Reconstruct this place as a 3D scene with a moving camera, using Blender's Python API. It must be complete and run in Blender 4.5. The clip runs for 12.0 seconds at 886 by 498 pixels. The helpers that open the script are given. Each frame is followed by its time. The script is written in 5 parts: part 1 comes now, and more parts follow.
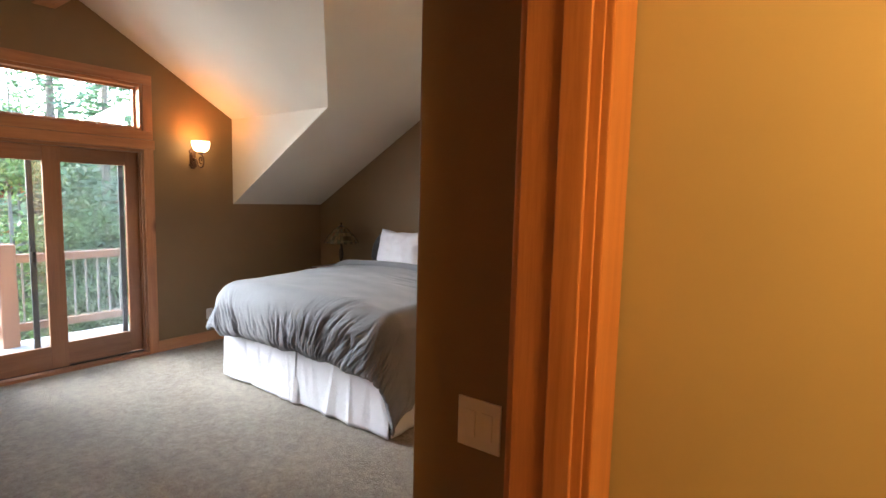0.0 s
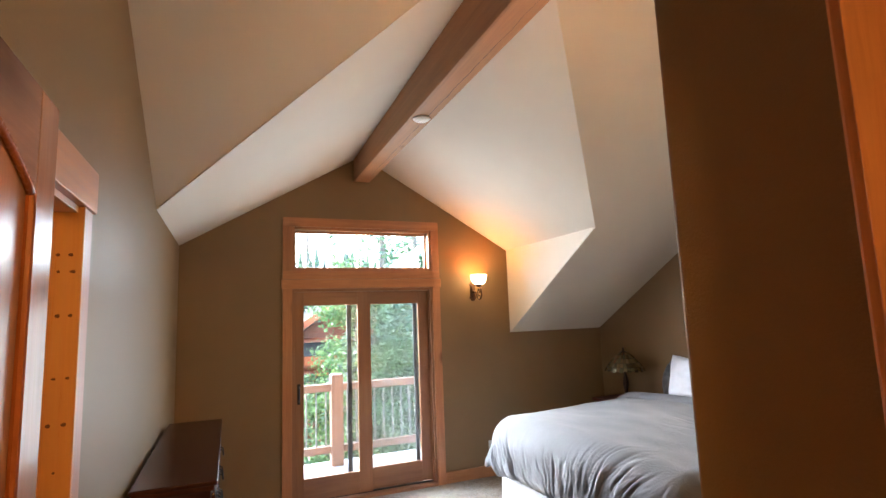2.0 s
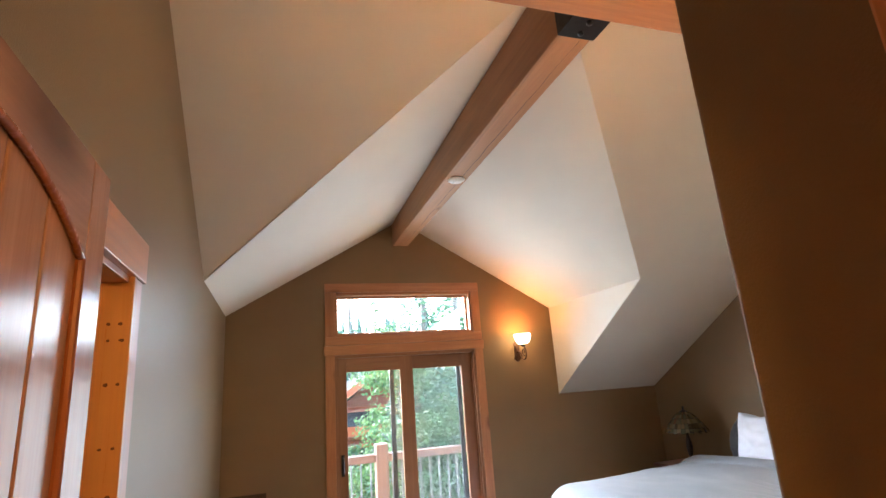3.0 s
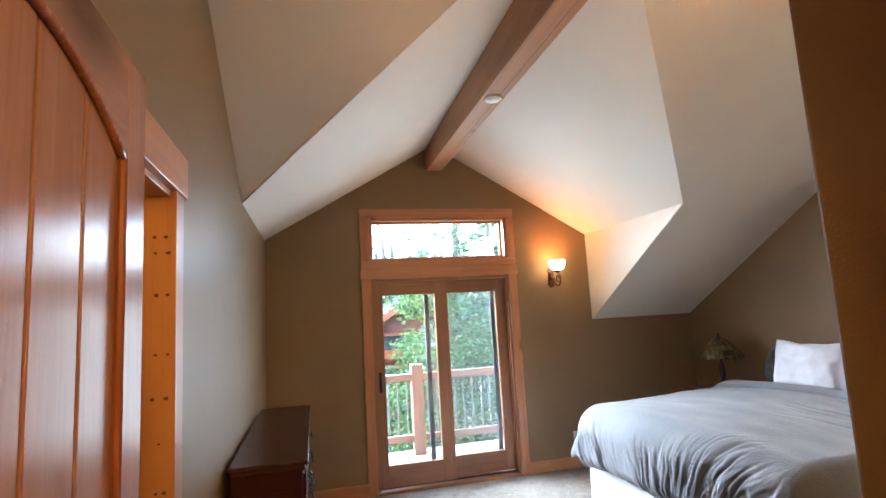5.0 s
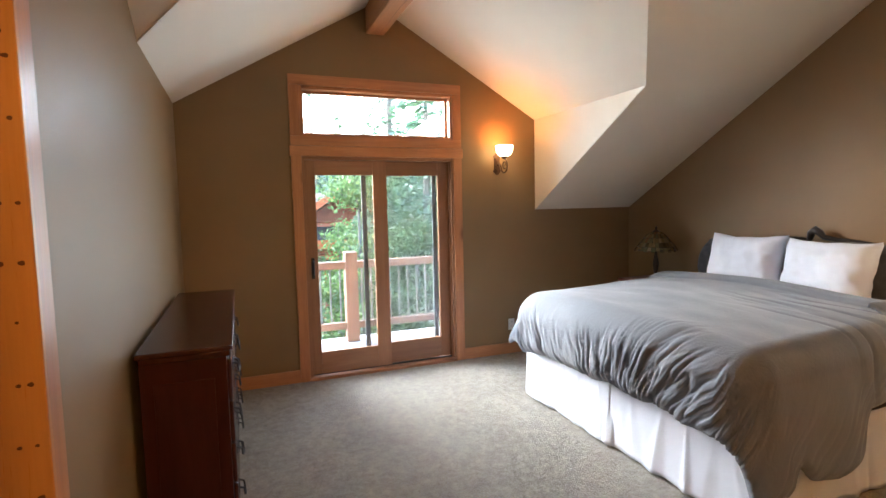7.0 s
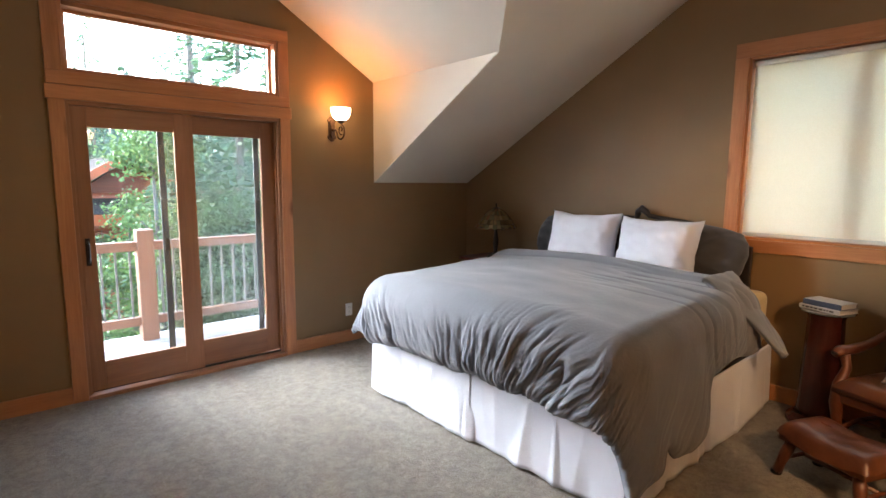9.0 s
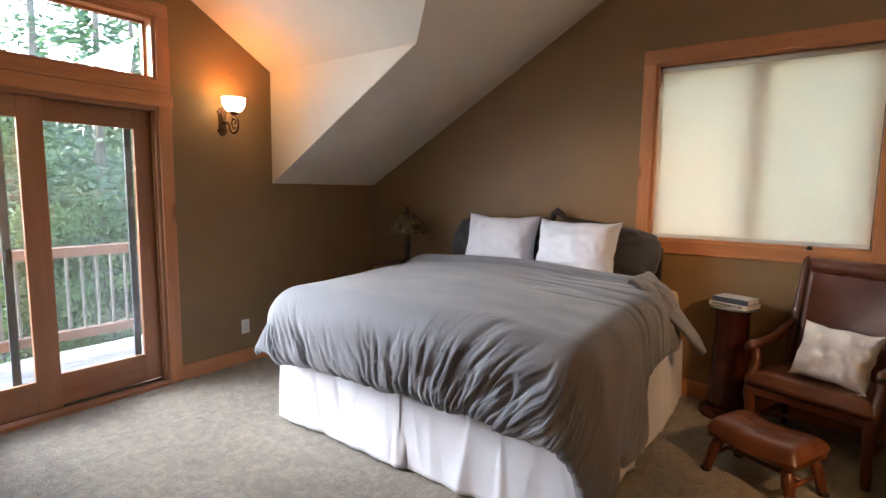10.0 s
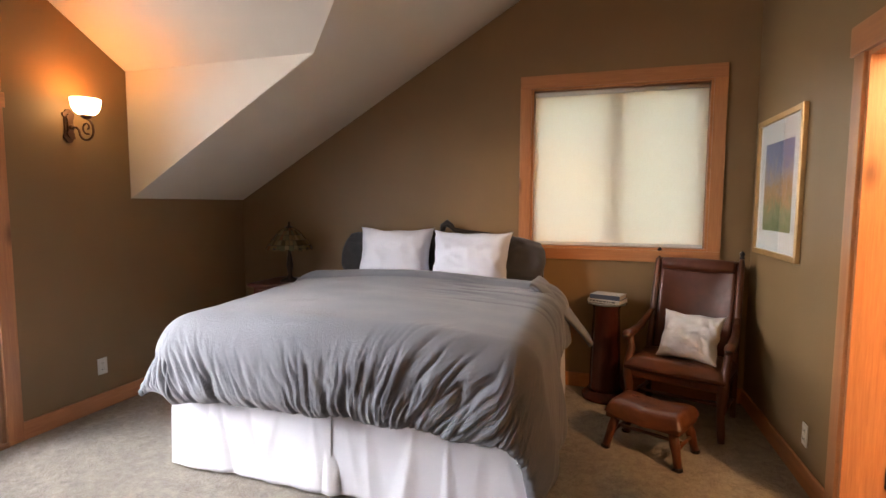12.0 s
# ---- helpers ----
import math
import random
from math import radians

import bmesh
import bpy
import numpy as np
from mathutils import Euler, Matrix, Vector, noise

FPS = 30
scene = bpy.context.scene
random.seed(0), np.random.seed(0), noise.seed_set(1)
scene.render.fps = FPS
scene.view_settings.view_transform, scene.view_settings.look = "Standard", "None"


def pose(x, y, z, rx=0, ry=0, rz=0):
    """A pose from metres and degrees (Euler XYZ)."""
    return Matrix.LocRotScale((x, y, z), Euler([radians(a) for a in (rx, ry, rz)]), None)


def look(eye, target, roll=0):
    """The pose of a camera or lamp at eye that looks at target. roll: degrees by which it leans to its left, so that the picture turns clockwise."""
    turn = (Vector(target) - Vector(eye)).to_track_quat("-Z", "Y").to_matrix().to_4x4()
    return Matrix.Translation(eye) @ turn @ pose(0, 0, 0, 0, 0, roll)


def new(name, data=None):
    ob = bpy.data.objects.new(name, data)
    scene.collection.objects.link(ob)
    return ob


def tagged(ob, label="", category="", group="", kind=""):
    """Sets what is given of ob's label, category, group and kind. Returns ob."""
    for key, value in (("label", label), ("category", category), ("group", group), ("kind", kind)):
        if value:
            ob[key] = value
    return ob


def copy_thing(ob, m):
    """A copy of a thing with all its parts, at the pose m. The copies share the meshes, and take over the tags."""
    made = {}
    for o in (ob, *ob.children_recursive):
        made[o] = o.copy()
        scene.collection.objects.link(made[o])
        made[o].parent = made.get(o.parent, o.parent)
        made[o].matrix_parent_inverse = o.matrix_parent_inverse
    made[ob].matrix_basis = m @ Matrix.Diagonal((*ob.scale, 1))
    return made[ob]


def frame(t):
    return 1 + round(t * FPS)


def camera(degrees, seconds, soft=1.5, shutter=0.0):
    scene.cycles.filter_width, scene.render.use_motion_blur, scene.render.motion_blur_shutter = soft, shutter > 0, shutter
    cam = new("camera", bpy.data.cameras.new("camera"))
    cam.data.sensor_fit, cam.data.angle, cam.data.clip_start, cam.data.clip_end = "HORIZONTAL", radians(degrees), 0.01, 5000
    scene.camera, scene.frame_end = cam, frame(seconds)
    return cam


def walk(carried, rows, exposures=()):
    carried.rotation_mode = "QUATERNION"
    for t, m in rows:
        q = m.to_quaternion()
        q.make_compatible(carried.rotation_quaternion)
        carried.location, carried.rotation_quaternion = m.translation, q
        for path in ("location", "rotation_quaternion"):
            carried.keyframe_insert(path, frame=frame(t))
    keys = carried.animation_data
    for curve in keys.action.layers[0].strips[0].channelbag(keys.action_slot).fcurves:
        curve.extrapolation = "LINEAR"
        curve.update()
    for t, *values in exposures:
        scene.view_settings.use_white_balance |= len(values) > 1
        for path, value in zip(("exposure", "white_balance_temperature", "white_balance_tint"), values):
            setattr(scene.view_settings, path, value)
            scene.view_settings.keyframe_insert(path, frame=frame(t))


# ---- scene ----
cam = camera(81.3, 12.0)
PATH = [
    (0, (-0.194, 0.191, 1.64), (-1.38, 1.789, 1.445), 1.4),
    (0.5, (-0.305, 0.352, 1.607), (-1.9, 1.553, 1.499), 0.1),
    (1, (-0.352, 0.428, 1.684), (-2.061, 1.467, 1.648), -0.8),
    (1.5, (-0.397, 0.472, 1.698), (-2.181, 1.369, 1.816), -1.5),
    (2, (-0.373, 0.502, 1.731), (-2.204, 1.264, 1.988), -2.1),
    (2.5, (-0.382, 0.527, 1.74), (-2.226, 1.197, 2.129), -3.0),
    (2.7, (-0.402, 0.522, 1.72), (-2.241, 1.172, 2.164), -3.7),
    (3.5, (-0.402, 0.506, 1.700), (-2.258, 1.091, 2.258), -4.2),
    (4.3, (-0.402, 0.49, 1.68), (-2.274, 1.011, 2.152), -4.2),
    (4.5, (-0.423, 0.49, 1.684), (-2.315, 0.998, 2.087), -3.7),
    (5, (-0.457, 0.499, 1.667), (-2.378, 0.995, 1.916), -3.2),
    (5.5, (-0.484, 0.517, 1.643), (-2.414, 1.026, 1.774), -2.6),
    (6, (-0.545, 0.521, 1.628), (-2.472, 1.057, 1.635), -2.3),
    (6.5, (-0.688, 0.535, 1.573), (-2.595, 1.13, 1.488), -1.8),
    (7, (-0.83, 0.507, 1.561), (-2.683, 1.243, 1.401), -1.3),
    (9, (-1.382, 0.618, 1.528), (-2.864, 1.937, 1.271), 0.4),
    (9.5, (-1.577, 0.647, 1.513), (-2.895, 2.13, 1.26), 0.6),
    (10, (-1.734, 0.683, 1.487), (-2.901, 2.291, 1.258), 0.8),
    (10.5, (-1.881, 0.674, 1.499), (-2.924, 2.367, 1.292), 0.8),
    (11, (-2.023, 0.619, 1.496), (-2.92, 2.397, 1.309), 0.5),
    (11.5, (-2.117, 0.547, 1.488), (-2.853, 2.399, 1.318), 0.2),
    (12, (-2.14, 0.451, 1.48), (-2.751, 2.348, 1.309), 0.2),
]
EXPOSURES = [(0.0, 4.4, 6400, 12), (0.5, 4.65, 6400, 12), (1.0, 4.78, 6400, 12), (1.5, 4.8, 6350, 12), (2.5, 4.8, 6050, 11), (4.5, 4.85, 5650, 9), (5.5, 4.83, 5650, 8), (6.5, 4.72, 6050, 9), (7.2, 4.66, 6250, 11), (9.0, 4.42, 6250, 13), (10.5, 4.22, 6550, 16), (12.0, 4.24, 6800, 19)]
walk(cam, [(t, look(eye, target, roll)) for t, eye, target, roll in PATH], EXPOSURES)

# ---- world and lights ----
SUN_EL, SUN_AZ = radians(24), radians(240)
world = bpy.data.worlds.new("sky")
scene.world = world
world.use_nodes = True
wn = world.node_tree
sky = wn.nodes.new("ShaderNodeTexSky")
sky.sky_type, sky.sun_disc = "NISHITA", False
sky.sun_elevation, sky.sun_rotation = SUN_EL, SUN_AZ
sky.air_density, sky.dust_density = 1.0, 1.0
wn.nodes["Background"].inputs["Strength"].default_value = 0.15
wn.links.new(sky.outputs["Color"], wn.nodes["Background"].inputs["Color"])


def lamp(name, kind, place, power, colour, target=None, size=0.1, angle=None):
    data = bpy.data.lights.new(name, kind)
    data.energy, data.color = power, colour
    if kind == "SUN":
        data.angle = angle
    elif kind == "AREA":
        data.shape, data.size, data.size_y = "RECTANGLE", size[0], size[1]
    else:
        data.shadow_soft_size = size
    ob = new(name, data)
    ob.matrix_world = look(place, target) if target else pose(*place)
    return ob


sun_from = Vector((math.sin(SUN_AZ) * math.cos(SUN_EL), math.cos(SUN_AZ) * math.cos(SUN_EL), math.sin(SUN_EL)))
lamp("sun", "SUN", sun_from * 40, 0.75, (0.93, 0.97, 1.0), (0, 0, 0), angle=radians(45))
WARM = (1.0, 0.54, 0.19)
# daylight in the openings of the balcony door, the transom and the window with the blind
DAY = (0.90, 0.97, 1.0)
day = lamp("door_daylight", "AREA", (-5.586, 1.795, 1.32), 0.9, DAY, (0, 1.795, 1.32), size=(1.3, 1.25))
day.data.spread = radians(160)
high = lamp("transom_daylight", "AREA", (-5.586, 1.795, 2.44), 0.45, DAY, (-1.586, 2.6, 1.2), size=(1.3, 0.34))
high.data.spread = radians(125)
lamp("window_daylight", "AREA", (-2.10, 4.724, 1.77), 0.2, (1.0, 0.95, 0.84), (-2.10, 0, 1.77), size=(1.22, 1.15))
lamp("hall_bulb", "POINT", (0.55, 0.72, 2.2), 3.5, (1.0, 0.52, 0.14), size=0.22)
lamp("closet_bulb", "POINT", (-1.9, -0.75, 2.2), 0.8, WARM, size=0.08)
lamp("bath_bulb", "POINT", (-0.2, 1.85, 2.2), 10.0, (1.0, 0.58, 0.28), size=0.1)
# added fill that warms the ceiling near the entry; no lamp is known there
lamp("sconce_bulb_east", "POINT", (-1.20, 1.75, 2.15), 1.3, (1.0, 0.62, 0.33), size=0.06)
lamp("sconce_bulb", "POINT", (-5.43, 3.015, 2.15), 0.27, (1.0, 0.41, 0.11), size=0.035)


# ---- materials ----
def material(name, rough=0.6, metal=0.0):
    m = bpy.data.materials.new(name)
    m.use_nodes = True
    b = m.node_tree.nodes["Principled BSDF"]
    b.inputs["Roughness"].default_value, b.inputs["Metallic"].default_value = rough, metal
    return m, m.node_tree, b


def node(nt, kind, **inputs):
    n = nt.nodes.new(kind)
    for key, value in inputs.items():
        n.inputs[key.replace("_", " ")].default_value = value
    return n


def coords(nt, scale=(1, 1, 1), generated=False):
    tc = nt.nodes.new("ShaderNodeTexCoord")
    mp = node(nt, "ShaderNodeMapping", Scale=scale)
    nt.links.new(tc.outputs["Object"], mp.inputs["Vector"])
    return mp.outputs["Vector"]


def ramp(nt, fac, stops):
    r = nt.nodes.new("ShaderNodeValToRGB")
    el = r.color_ramp.elements
    while len(el) < len(stops):
        el.new(0.5)
    for e, (p, c) in zip(el, stops):
        e.position, e.color = p, (*c, 1)
    nt.links.new(fac, r.inputs["Fac"])
    return r.outputs["Color"]


def mixed(nt, fac, a, b, mode="MIX"):
    m = nt.nodes.new("ShaderNodeMix")
    m.data_type, m.blend_type = "RGBA", mode
    for value, k in ((fac, 0), (a, 6), (b, 7)):
        if isinstance(value, (int, float)):
            m.inputs[k].default_value = value
        elif isinstance(value, tuple):
            m.inputs[k].default_value = (*value, 1)
        else:
            nt.links.new(value, m.inputs[k])
    return m.outputs[2]


def noise_tex(nt, vec, scale, detail=4, rough=0.55, distort=0.0):
    n = node(nt, "ShaderNodeTexNoise", Scale=scale, Detail=detail, Roughness=rough, Distortion=distort)
    nt.links.new(vec, n.inputs["Vector"])
    return n.outputs["Fac"]


def bump(nt, b, height, strength, distance=0.01):
    n = node(nt, "ShaderNodeBump", Strength=strength, Distance=distance)
    nt.links.new(height, n.inputs["Height"])
    nt.links.new(n.outputs["Normal"], b.inputs["Normal"])


def paint(name, colour, rough, vary=0.06, peel=0.25):
    m, nt, b = material(name, rough)
    v = coords(nt)
    big = noise_tex(nt, v, 1.3, 3)
    dark = tuple(c * (1 - vary) for c in colour)
    light = tuple(min(1, c * (1 + vary)) for c in colour)
    nt.links.new(ramp(nt, big, [(0.3, dark), (0.7, light)]), b.inputs["Base Color"])
    b.inputs["Specular IOR Level"].default_value = 0.28
    bump(nt, b, noise_tex(nt, v, 170, 3), peel, 0.004)
    return m


def wood(name, dark, light, axis="z", rough=0.35, grain=26, knots=0.5, knot_size=0.055, gap=3.2, face=""):
    m, nt, b = material(name, rough)
    k = "xyz".index(axis)
    v = coords(nt, tuple(0.055 if i == k else 1 for i in range(3)))
    fine = noise_tex(nt, v, grain * 4, 6, 0.65, 0.4)
    broad = noise_tex(nt, v, grain * 0.35, 4, 0.5, 1.6)
    col = mixed(nt, 0.45, ramp(nt, broad, [(0.3, dark), (0.7, light)]), ramp(nt, fine, [(0.3, dark), (0.7, light)]))
    obj = nt.nodes.new("ShaderNodeObjectInfo")
    tone = ramp(nt, obj.outputs["Random"], [(0, (0.84, 0.82, 0.8)), (1, (1.08, 1.06, 1.05))])
    col = mixed(nt, 1.0, col, tone, "MULTIPLY")
    kv = coords(nt, tuple(0.5 if i == k else 1 for i in range(3)))
    vor = node(nt, "ShaderNodeTexVoronoi", Scale=gap, Randomness=1.0)
    if face:
        vor.voronoi_dimensions = "2D"
        sep, com = nt.nodes.new("ShaderNodeSeparateXYZ"), nt.nodes.new("ShaderNodeCombineXYZ")
        nt.links.new(kv, sep.inputs[0])
        for i, ax in enumerate(face):
            nt.links.new(sep.outputs["xyz".index(ax)], com.inputs[i])
        kv = com.outputs[0]
    nt.links.new(kv, vor.inputs["Vector"])
    spot = nt.nodes.new("ShaderNodeValToRGB")
    spot.color_ramp.elements[0].position, spot.color_ramp.elements[0].color = knot_size * 0.55, (1, 1, 1, 1)
    spot.color_ramp.elements[1].position, spot.color_ramp.elements[1].color = knot_size * 1.5, (0, 0, 0, 1)
    nt.links.new(vor.outputs["Distance"], spot.inputs["Fac"])
    mul = nt.nodes.new("ShaderNodeMath")
    mul.operation = "MULTIPLY"
    mul.inputs[1].default_value = knots
    nt.links.new(spot.outputs["Color"], mul.inputs[0])
    nt.links.new(mixed(nt, mul.outputs[0], col, tuple(c * 0.22 for c in dark)), b.inputs["Base Color"])
    nt.links.new(ramp(nt, fine, [(0.2, (rough * 0.8,) * 3), (0.8, (min(1, rough * 1.3),) * 3)]), b.inputs["Roughness"])
    bump(nt, b, fine, 0.12, 0.003)
    return m


def plain(name, colour, rough=0.5, metal=0.0, vary=0.12, scale=14, relief=0.1):
    m, nt, b = material(name, rough, metal)
    v = coords(nt)
    f = noise_tex(nt, v, scale, 5, 0.6)
    nt.links.new(ramp(nt, f, [(0.3, tuple(c * (1 - vary) for c in colour)), (0.7, tuple(min(1, c * (1 + vary)) for c in colour))]), b.inputs["Base Color"])
    nt.links.new(ramp(nt, noise_tex(nt, v, scale * 3, 3), [(0.3, (rough * 0.8,) * 3), (0.75, (min(1, rough * 1.2),) * 3)]), b.inputs["Roughness"])
    bump(nt, b, noise_tex(nt, v, scale * 8, 4), relief, 0.003)
    return m


def lacquer(name, colour, rough, gloss):
    m, nt, b = material(name, rough)
    v = coords(nt, (1, 1, 0.12))
    f = noise_tex(nt, v, 24, 5, 0.6, 0.5)
    nt.links.new(ramp(nt, f, [(0.3, tuple(c * 0.8 for c in colour)), (0.7, tuple(c * 1.2 for c in colour))]), b.inputs["Base Color"])
    b.inputs["Specular IOR Level"].default_value = gloss
    return m


def creased(m, scale, strength):
    """Adds crisp small creases to a cloth material."""
    nt, b = m.node_tree, m.node_tree.nodes["Principled BSDF"]
    v = coords(nt, (1, 1, 0.6))
    ridges = []
    for k, sc in enumerate((scale, scale * 2.3)):
        f = noise_tex(nt, v, sc, 2, 0.5, 1.4)
        sub = nt.nodes.new("ShaderNodeMath")
        sub.operation, sub.inputs[1].default_value = "SUBTRACT", 0.5
        nt.links.new(f, sub.inputs[0])
        ab = nt.nodes.new("ShaderNodeMath")
        ab.operation = "ABSOLUTE"
        nt.links.new(sub.outputs[0], ab.inputs[0])
        cl = nt.nodes.new("ShaderNodeMath")
        cl.operation, cl.inputs[1].default_value = "MINIMUM", 0.09
        nt.links.new(ab.outputs[0], cl.inputs[0])
        ridges.append(cl.outputs[0])
    bump(nt, b, mixed(nt, 0.4, ridges[0], ridges[1]), strength, 0.06)
    return m


def carpet_material():
    m, nt, b = material("carpet_pile", 0.97)
    v = coords(nt)
    tuft = noise_tex(nt, v, 110, 4, 0.75)
    clump = noise_tex(nt, v, 30, 6, 0.8, 0.7)
    lay = noise_tex(nt, v, 1.6, 3, 0.5)
    a = ramp(nt, clump, [(0.36, (0.172, 0.152, 0.118)), (0.64, (0.456, 0.42, 0.352))])
    c = ramp(nt, tuft, [(0.38, (0.176, 0.156, 0.124)), (0.62, (0.48, 0.442, 0.372))])
    col = mixed(nt, 0.5, a, c)
    col = mixed(nt, 1.0, col, ramp(nt, lay, [(0.35, (0.9, 0.9, 0.9)), (0.65, (1.06, 1.06, 1.06))]), "MULTIPLY")
    col = mixed(nt, 1.0, col, ramp(nt, noise_tex(nt, v, 13, 5, 0.7, 0.4), [(0.38, (0.80, 0.80, 0.79)), (0.62, (1.14, 1.14, 1.13))]), "MULTIPLY")
    nt.links.new(col, b.inputs["Base Color"])
    b.inputs["Sheen Weight"].default_value = 0.25
    bump(nt, b, mixed(nt, 0.6, tuft, clump), 1.0, 0.05)
    return m


def cloth(name, colour, rough=0.9, weave=420, vary=0.08, wrinkle=0.25, wscale=9):
    m, nt, b = material(name, rough)
    v = coords(nt)
    f = noise_tex(nt, v, 3.5, 4)
    nt.links.new(ramp(nt, f, [(0.3, tuple(c * (1 - vary) for c in colour)), (0.7, tuple(min(1, c * (1 + vary)) for c in colour))]), b.inputs["Base Color"])
    b.inputs["Sheen Weight"].default_value = 0.15
    bump(nt, b, mixed(nt, 0.35, noise_tex(nt, v, wscale, 5, 0.6, 0.8), noise_tex(nt, v, weave, 2)), wrinkle, 0.02)
    return m


def glass_material():
    m, nt, b = material("window_glass", 0.0)
    b.inputs["Transmission Weight"].default_value = 1.0
    b.inputs["IOR"].default_value = 1.45
    b.inputs["Base Color"].default_value = (0.96, 0.98, 0.97, 1)
    return m


def glow(name, colour, strength):
    m, nt, b = material(name, 0.4)
    b.inputs["Base Color"].default_value = (*colour, 1)
    b.inputs["Emission Color"].default_value = (*colour, 1)
    b.inputs["Emission Strength"].default_value = strength
    return m


def blind_material():
    m, nt, b = material("blind_fabric", 0.9)
    v = coords(nt, (1, 1, 1))
    f = noise_tex(nt, v, 260, 3)
    col = ramp(nt, f, [(0.3, (0.85, 0.76, 0.60)), (0.7, (0.93, 0.845, 0.69))])
    nt.links.new(col, b.inputs["Base Color"])
    tr = nt.nodes.new("ShaderNodeBsdfTranslucent")
    nt.links.new(col, tr.inputs["Color"])
    mx = nt.nodes.new("ShaderNodeMixShader")
    mx.inputs[0].default_value = 0.57
    nt.links.new(b.outputs[0], mx.inputs[1])
    nt.links.new(tr.outputs[0], mx.inputs[2])
    nt.links.new(mx.outputs[0], nt.nodes["Material Output"].inputs["Surface"])
    return m


M_WALL = paint("wall_paint_olive_tan", (0.235, 0.154, 0.074), 0.45)
M_HALL = paint("wall_paint_hall", (0.42, 0.36, 0.22), 0.5, 0.06, 0.08)
M_CEIL = paint("ceiling_paint", (0.70, 0.655, 0.575), 0.75, 0.03, 0.35)
M_FIR = {a: wood("fir_trim_" + a, (0.34, 0.14, 0.055), (0.56, 0.26, 0.11), a, 0.32, 30, 0.75, 0.10, 3.0) for a in "xyz"}
M_JAMB = wood("pine_jamb", (0.50, 0.215, 0.06), (0.62, 0.30, 0.095), "z", 0.3, 20, 0.7, 0.045, 8.0)
M_BEAM = wood("beam_timber", (0.29, 0.145, 0.062), (0.50, 0.27, 0.13), "x", 0.6, 22, 0.8, 0.06, 2.4)
M_BEAM_Y = wood("beam_timber_cross", (0.24, 0.115, 0.05), (0.42, 0.22, 0.105), "y", 0.6, 22, 0.8, 0.06, 2.4)
M_ALDER = wood("door_alder", (0.25, 0.118, 0.066), (0.36, 0.182, 0.106), "z", 0.2, 26, 0.7, 0.05, 2.6, "xz")
M_ALDER.node_tree.nodes["Principled BSDF"].inputs["Specular IOR Level"].default_value = 0.1
M_DRESSER = lacquer("mahogany", (0.046, 0.011, 0.007), 0.24, 0.4)
M_CARPET = carpet_material()
M_GLASS = glass_material()
M_BLACK = plain("black_iron", (0.02, 0.018, 0.017), 0.45, 0.6)
M_DUVET = cloth("grey_duvet_cotton", (0.152, 0.166, 0.197), 0.85, 500, 0.05, 0.35, 14)
creased(M_DUVET, 12, 0.17)
M_WHITE = cloth("white_cotton", (0.60, 0.63, 0.71), 0.9, 500, 0.03, 0.14, 12)
M_PLATE = plain("switch_plate_plastic", (0.72, 0.70, 0.66), 0.35, 0, 0.02)


# ---- mesh helpers ----
def mesh_object(name, bm, mat, parent=None, smooth=False):
    bmesh.ops.recalc_face_normals(bm, faces=bm.faces)
    me = bpy.data.meshes.new(name)
    bm.to_mesh(me)
    bm.free()
    me.materials.append(mat)
    if smooth:
        for p in me.polygons:
            p.use_smooth = True
    ob = new(name, me)
    ob.parent = parent
    return ob


def part(name, bm, mat, parent, label="", smooth=False):
    return tagged(mesh_object(name, bm, mat, parent, smooth), label)


def structure(name, bm, mat, label, category):
    return tagged(mesh_object(name, bm, mat), label, category, kind="structure")


def thing(name, place=(0, 0, 0), turn=0.0, label="", category="", group="", kind=""):
    ob = new(name)
    ob.matrix_world = pose(*place, 0, 0, turn)
    ob.empty_display_size = 0.1
    return tagged(ob, label, category, group, kind)


def bevelled(bm, width, segments=2):
    if width:
        bmesh.ops.bevel(bm, geom=[e for e in bm.edges if e.is_manifold and e.calc_face_angle(0) > 0.3], offset=width, segments=segments, profile=0.6, affect="EDGES")
    return bm


def box(a, b, bevel=0.0, segments=2, bm=None):
    one = bmesh.new()
    lo, hi = [min(p, q) for p, q in zip(a, b)], [max(p, q) for p, q in zip(a, b)]
    bmesh.ops.create_cube(one, size=1)
    for v in one.verts:
        v.co = [lo[i] + (v.co[i] + 0.5) * (hi[i] - lo[i]) for i in range(3)]
    bevelled(one, bevel, segments)
    return joined(bm, one)


def joined(bm, one):
    if bm is None:
        return one
    me = bpy.data.meshes.new("tmp")
    one.to_mesh(me)
    one.free()
    bm.from_mesh(me)
    bpy.data.meshes.remove(me)
    return bm


def prism(points, shift, bevel=0.0, bm=None):
    """A flat polygon of 3D points, thickened by the vector shift."""
    one = bmesh.new()
    bottom = [one.verts.new(p) for p in points]
    top = [one.verts.new(Vector(p) + Vector(shift)) for p in points]
    one.faces.new(bottom)
    one.faces.new(top[::-1])
    n = len(points)
    for i in range(n):
        one.faces.new((bottom[i], top[i], top[(i + 1) % n], bottom[(i + 1) % n]))
    bmesh.ops.recalc_face_normals(one, faces=one.faces)
    bevelled(one, bevel)
    return joined(bm, one)


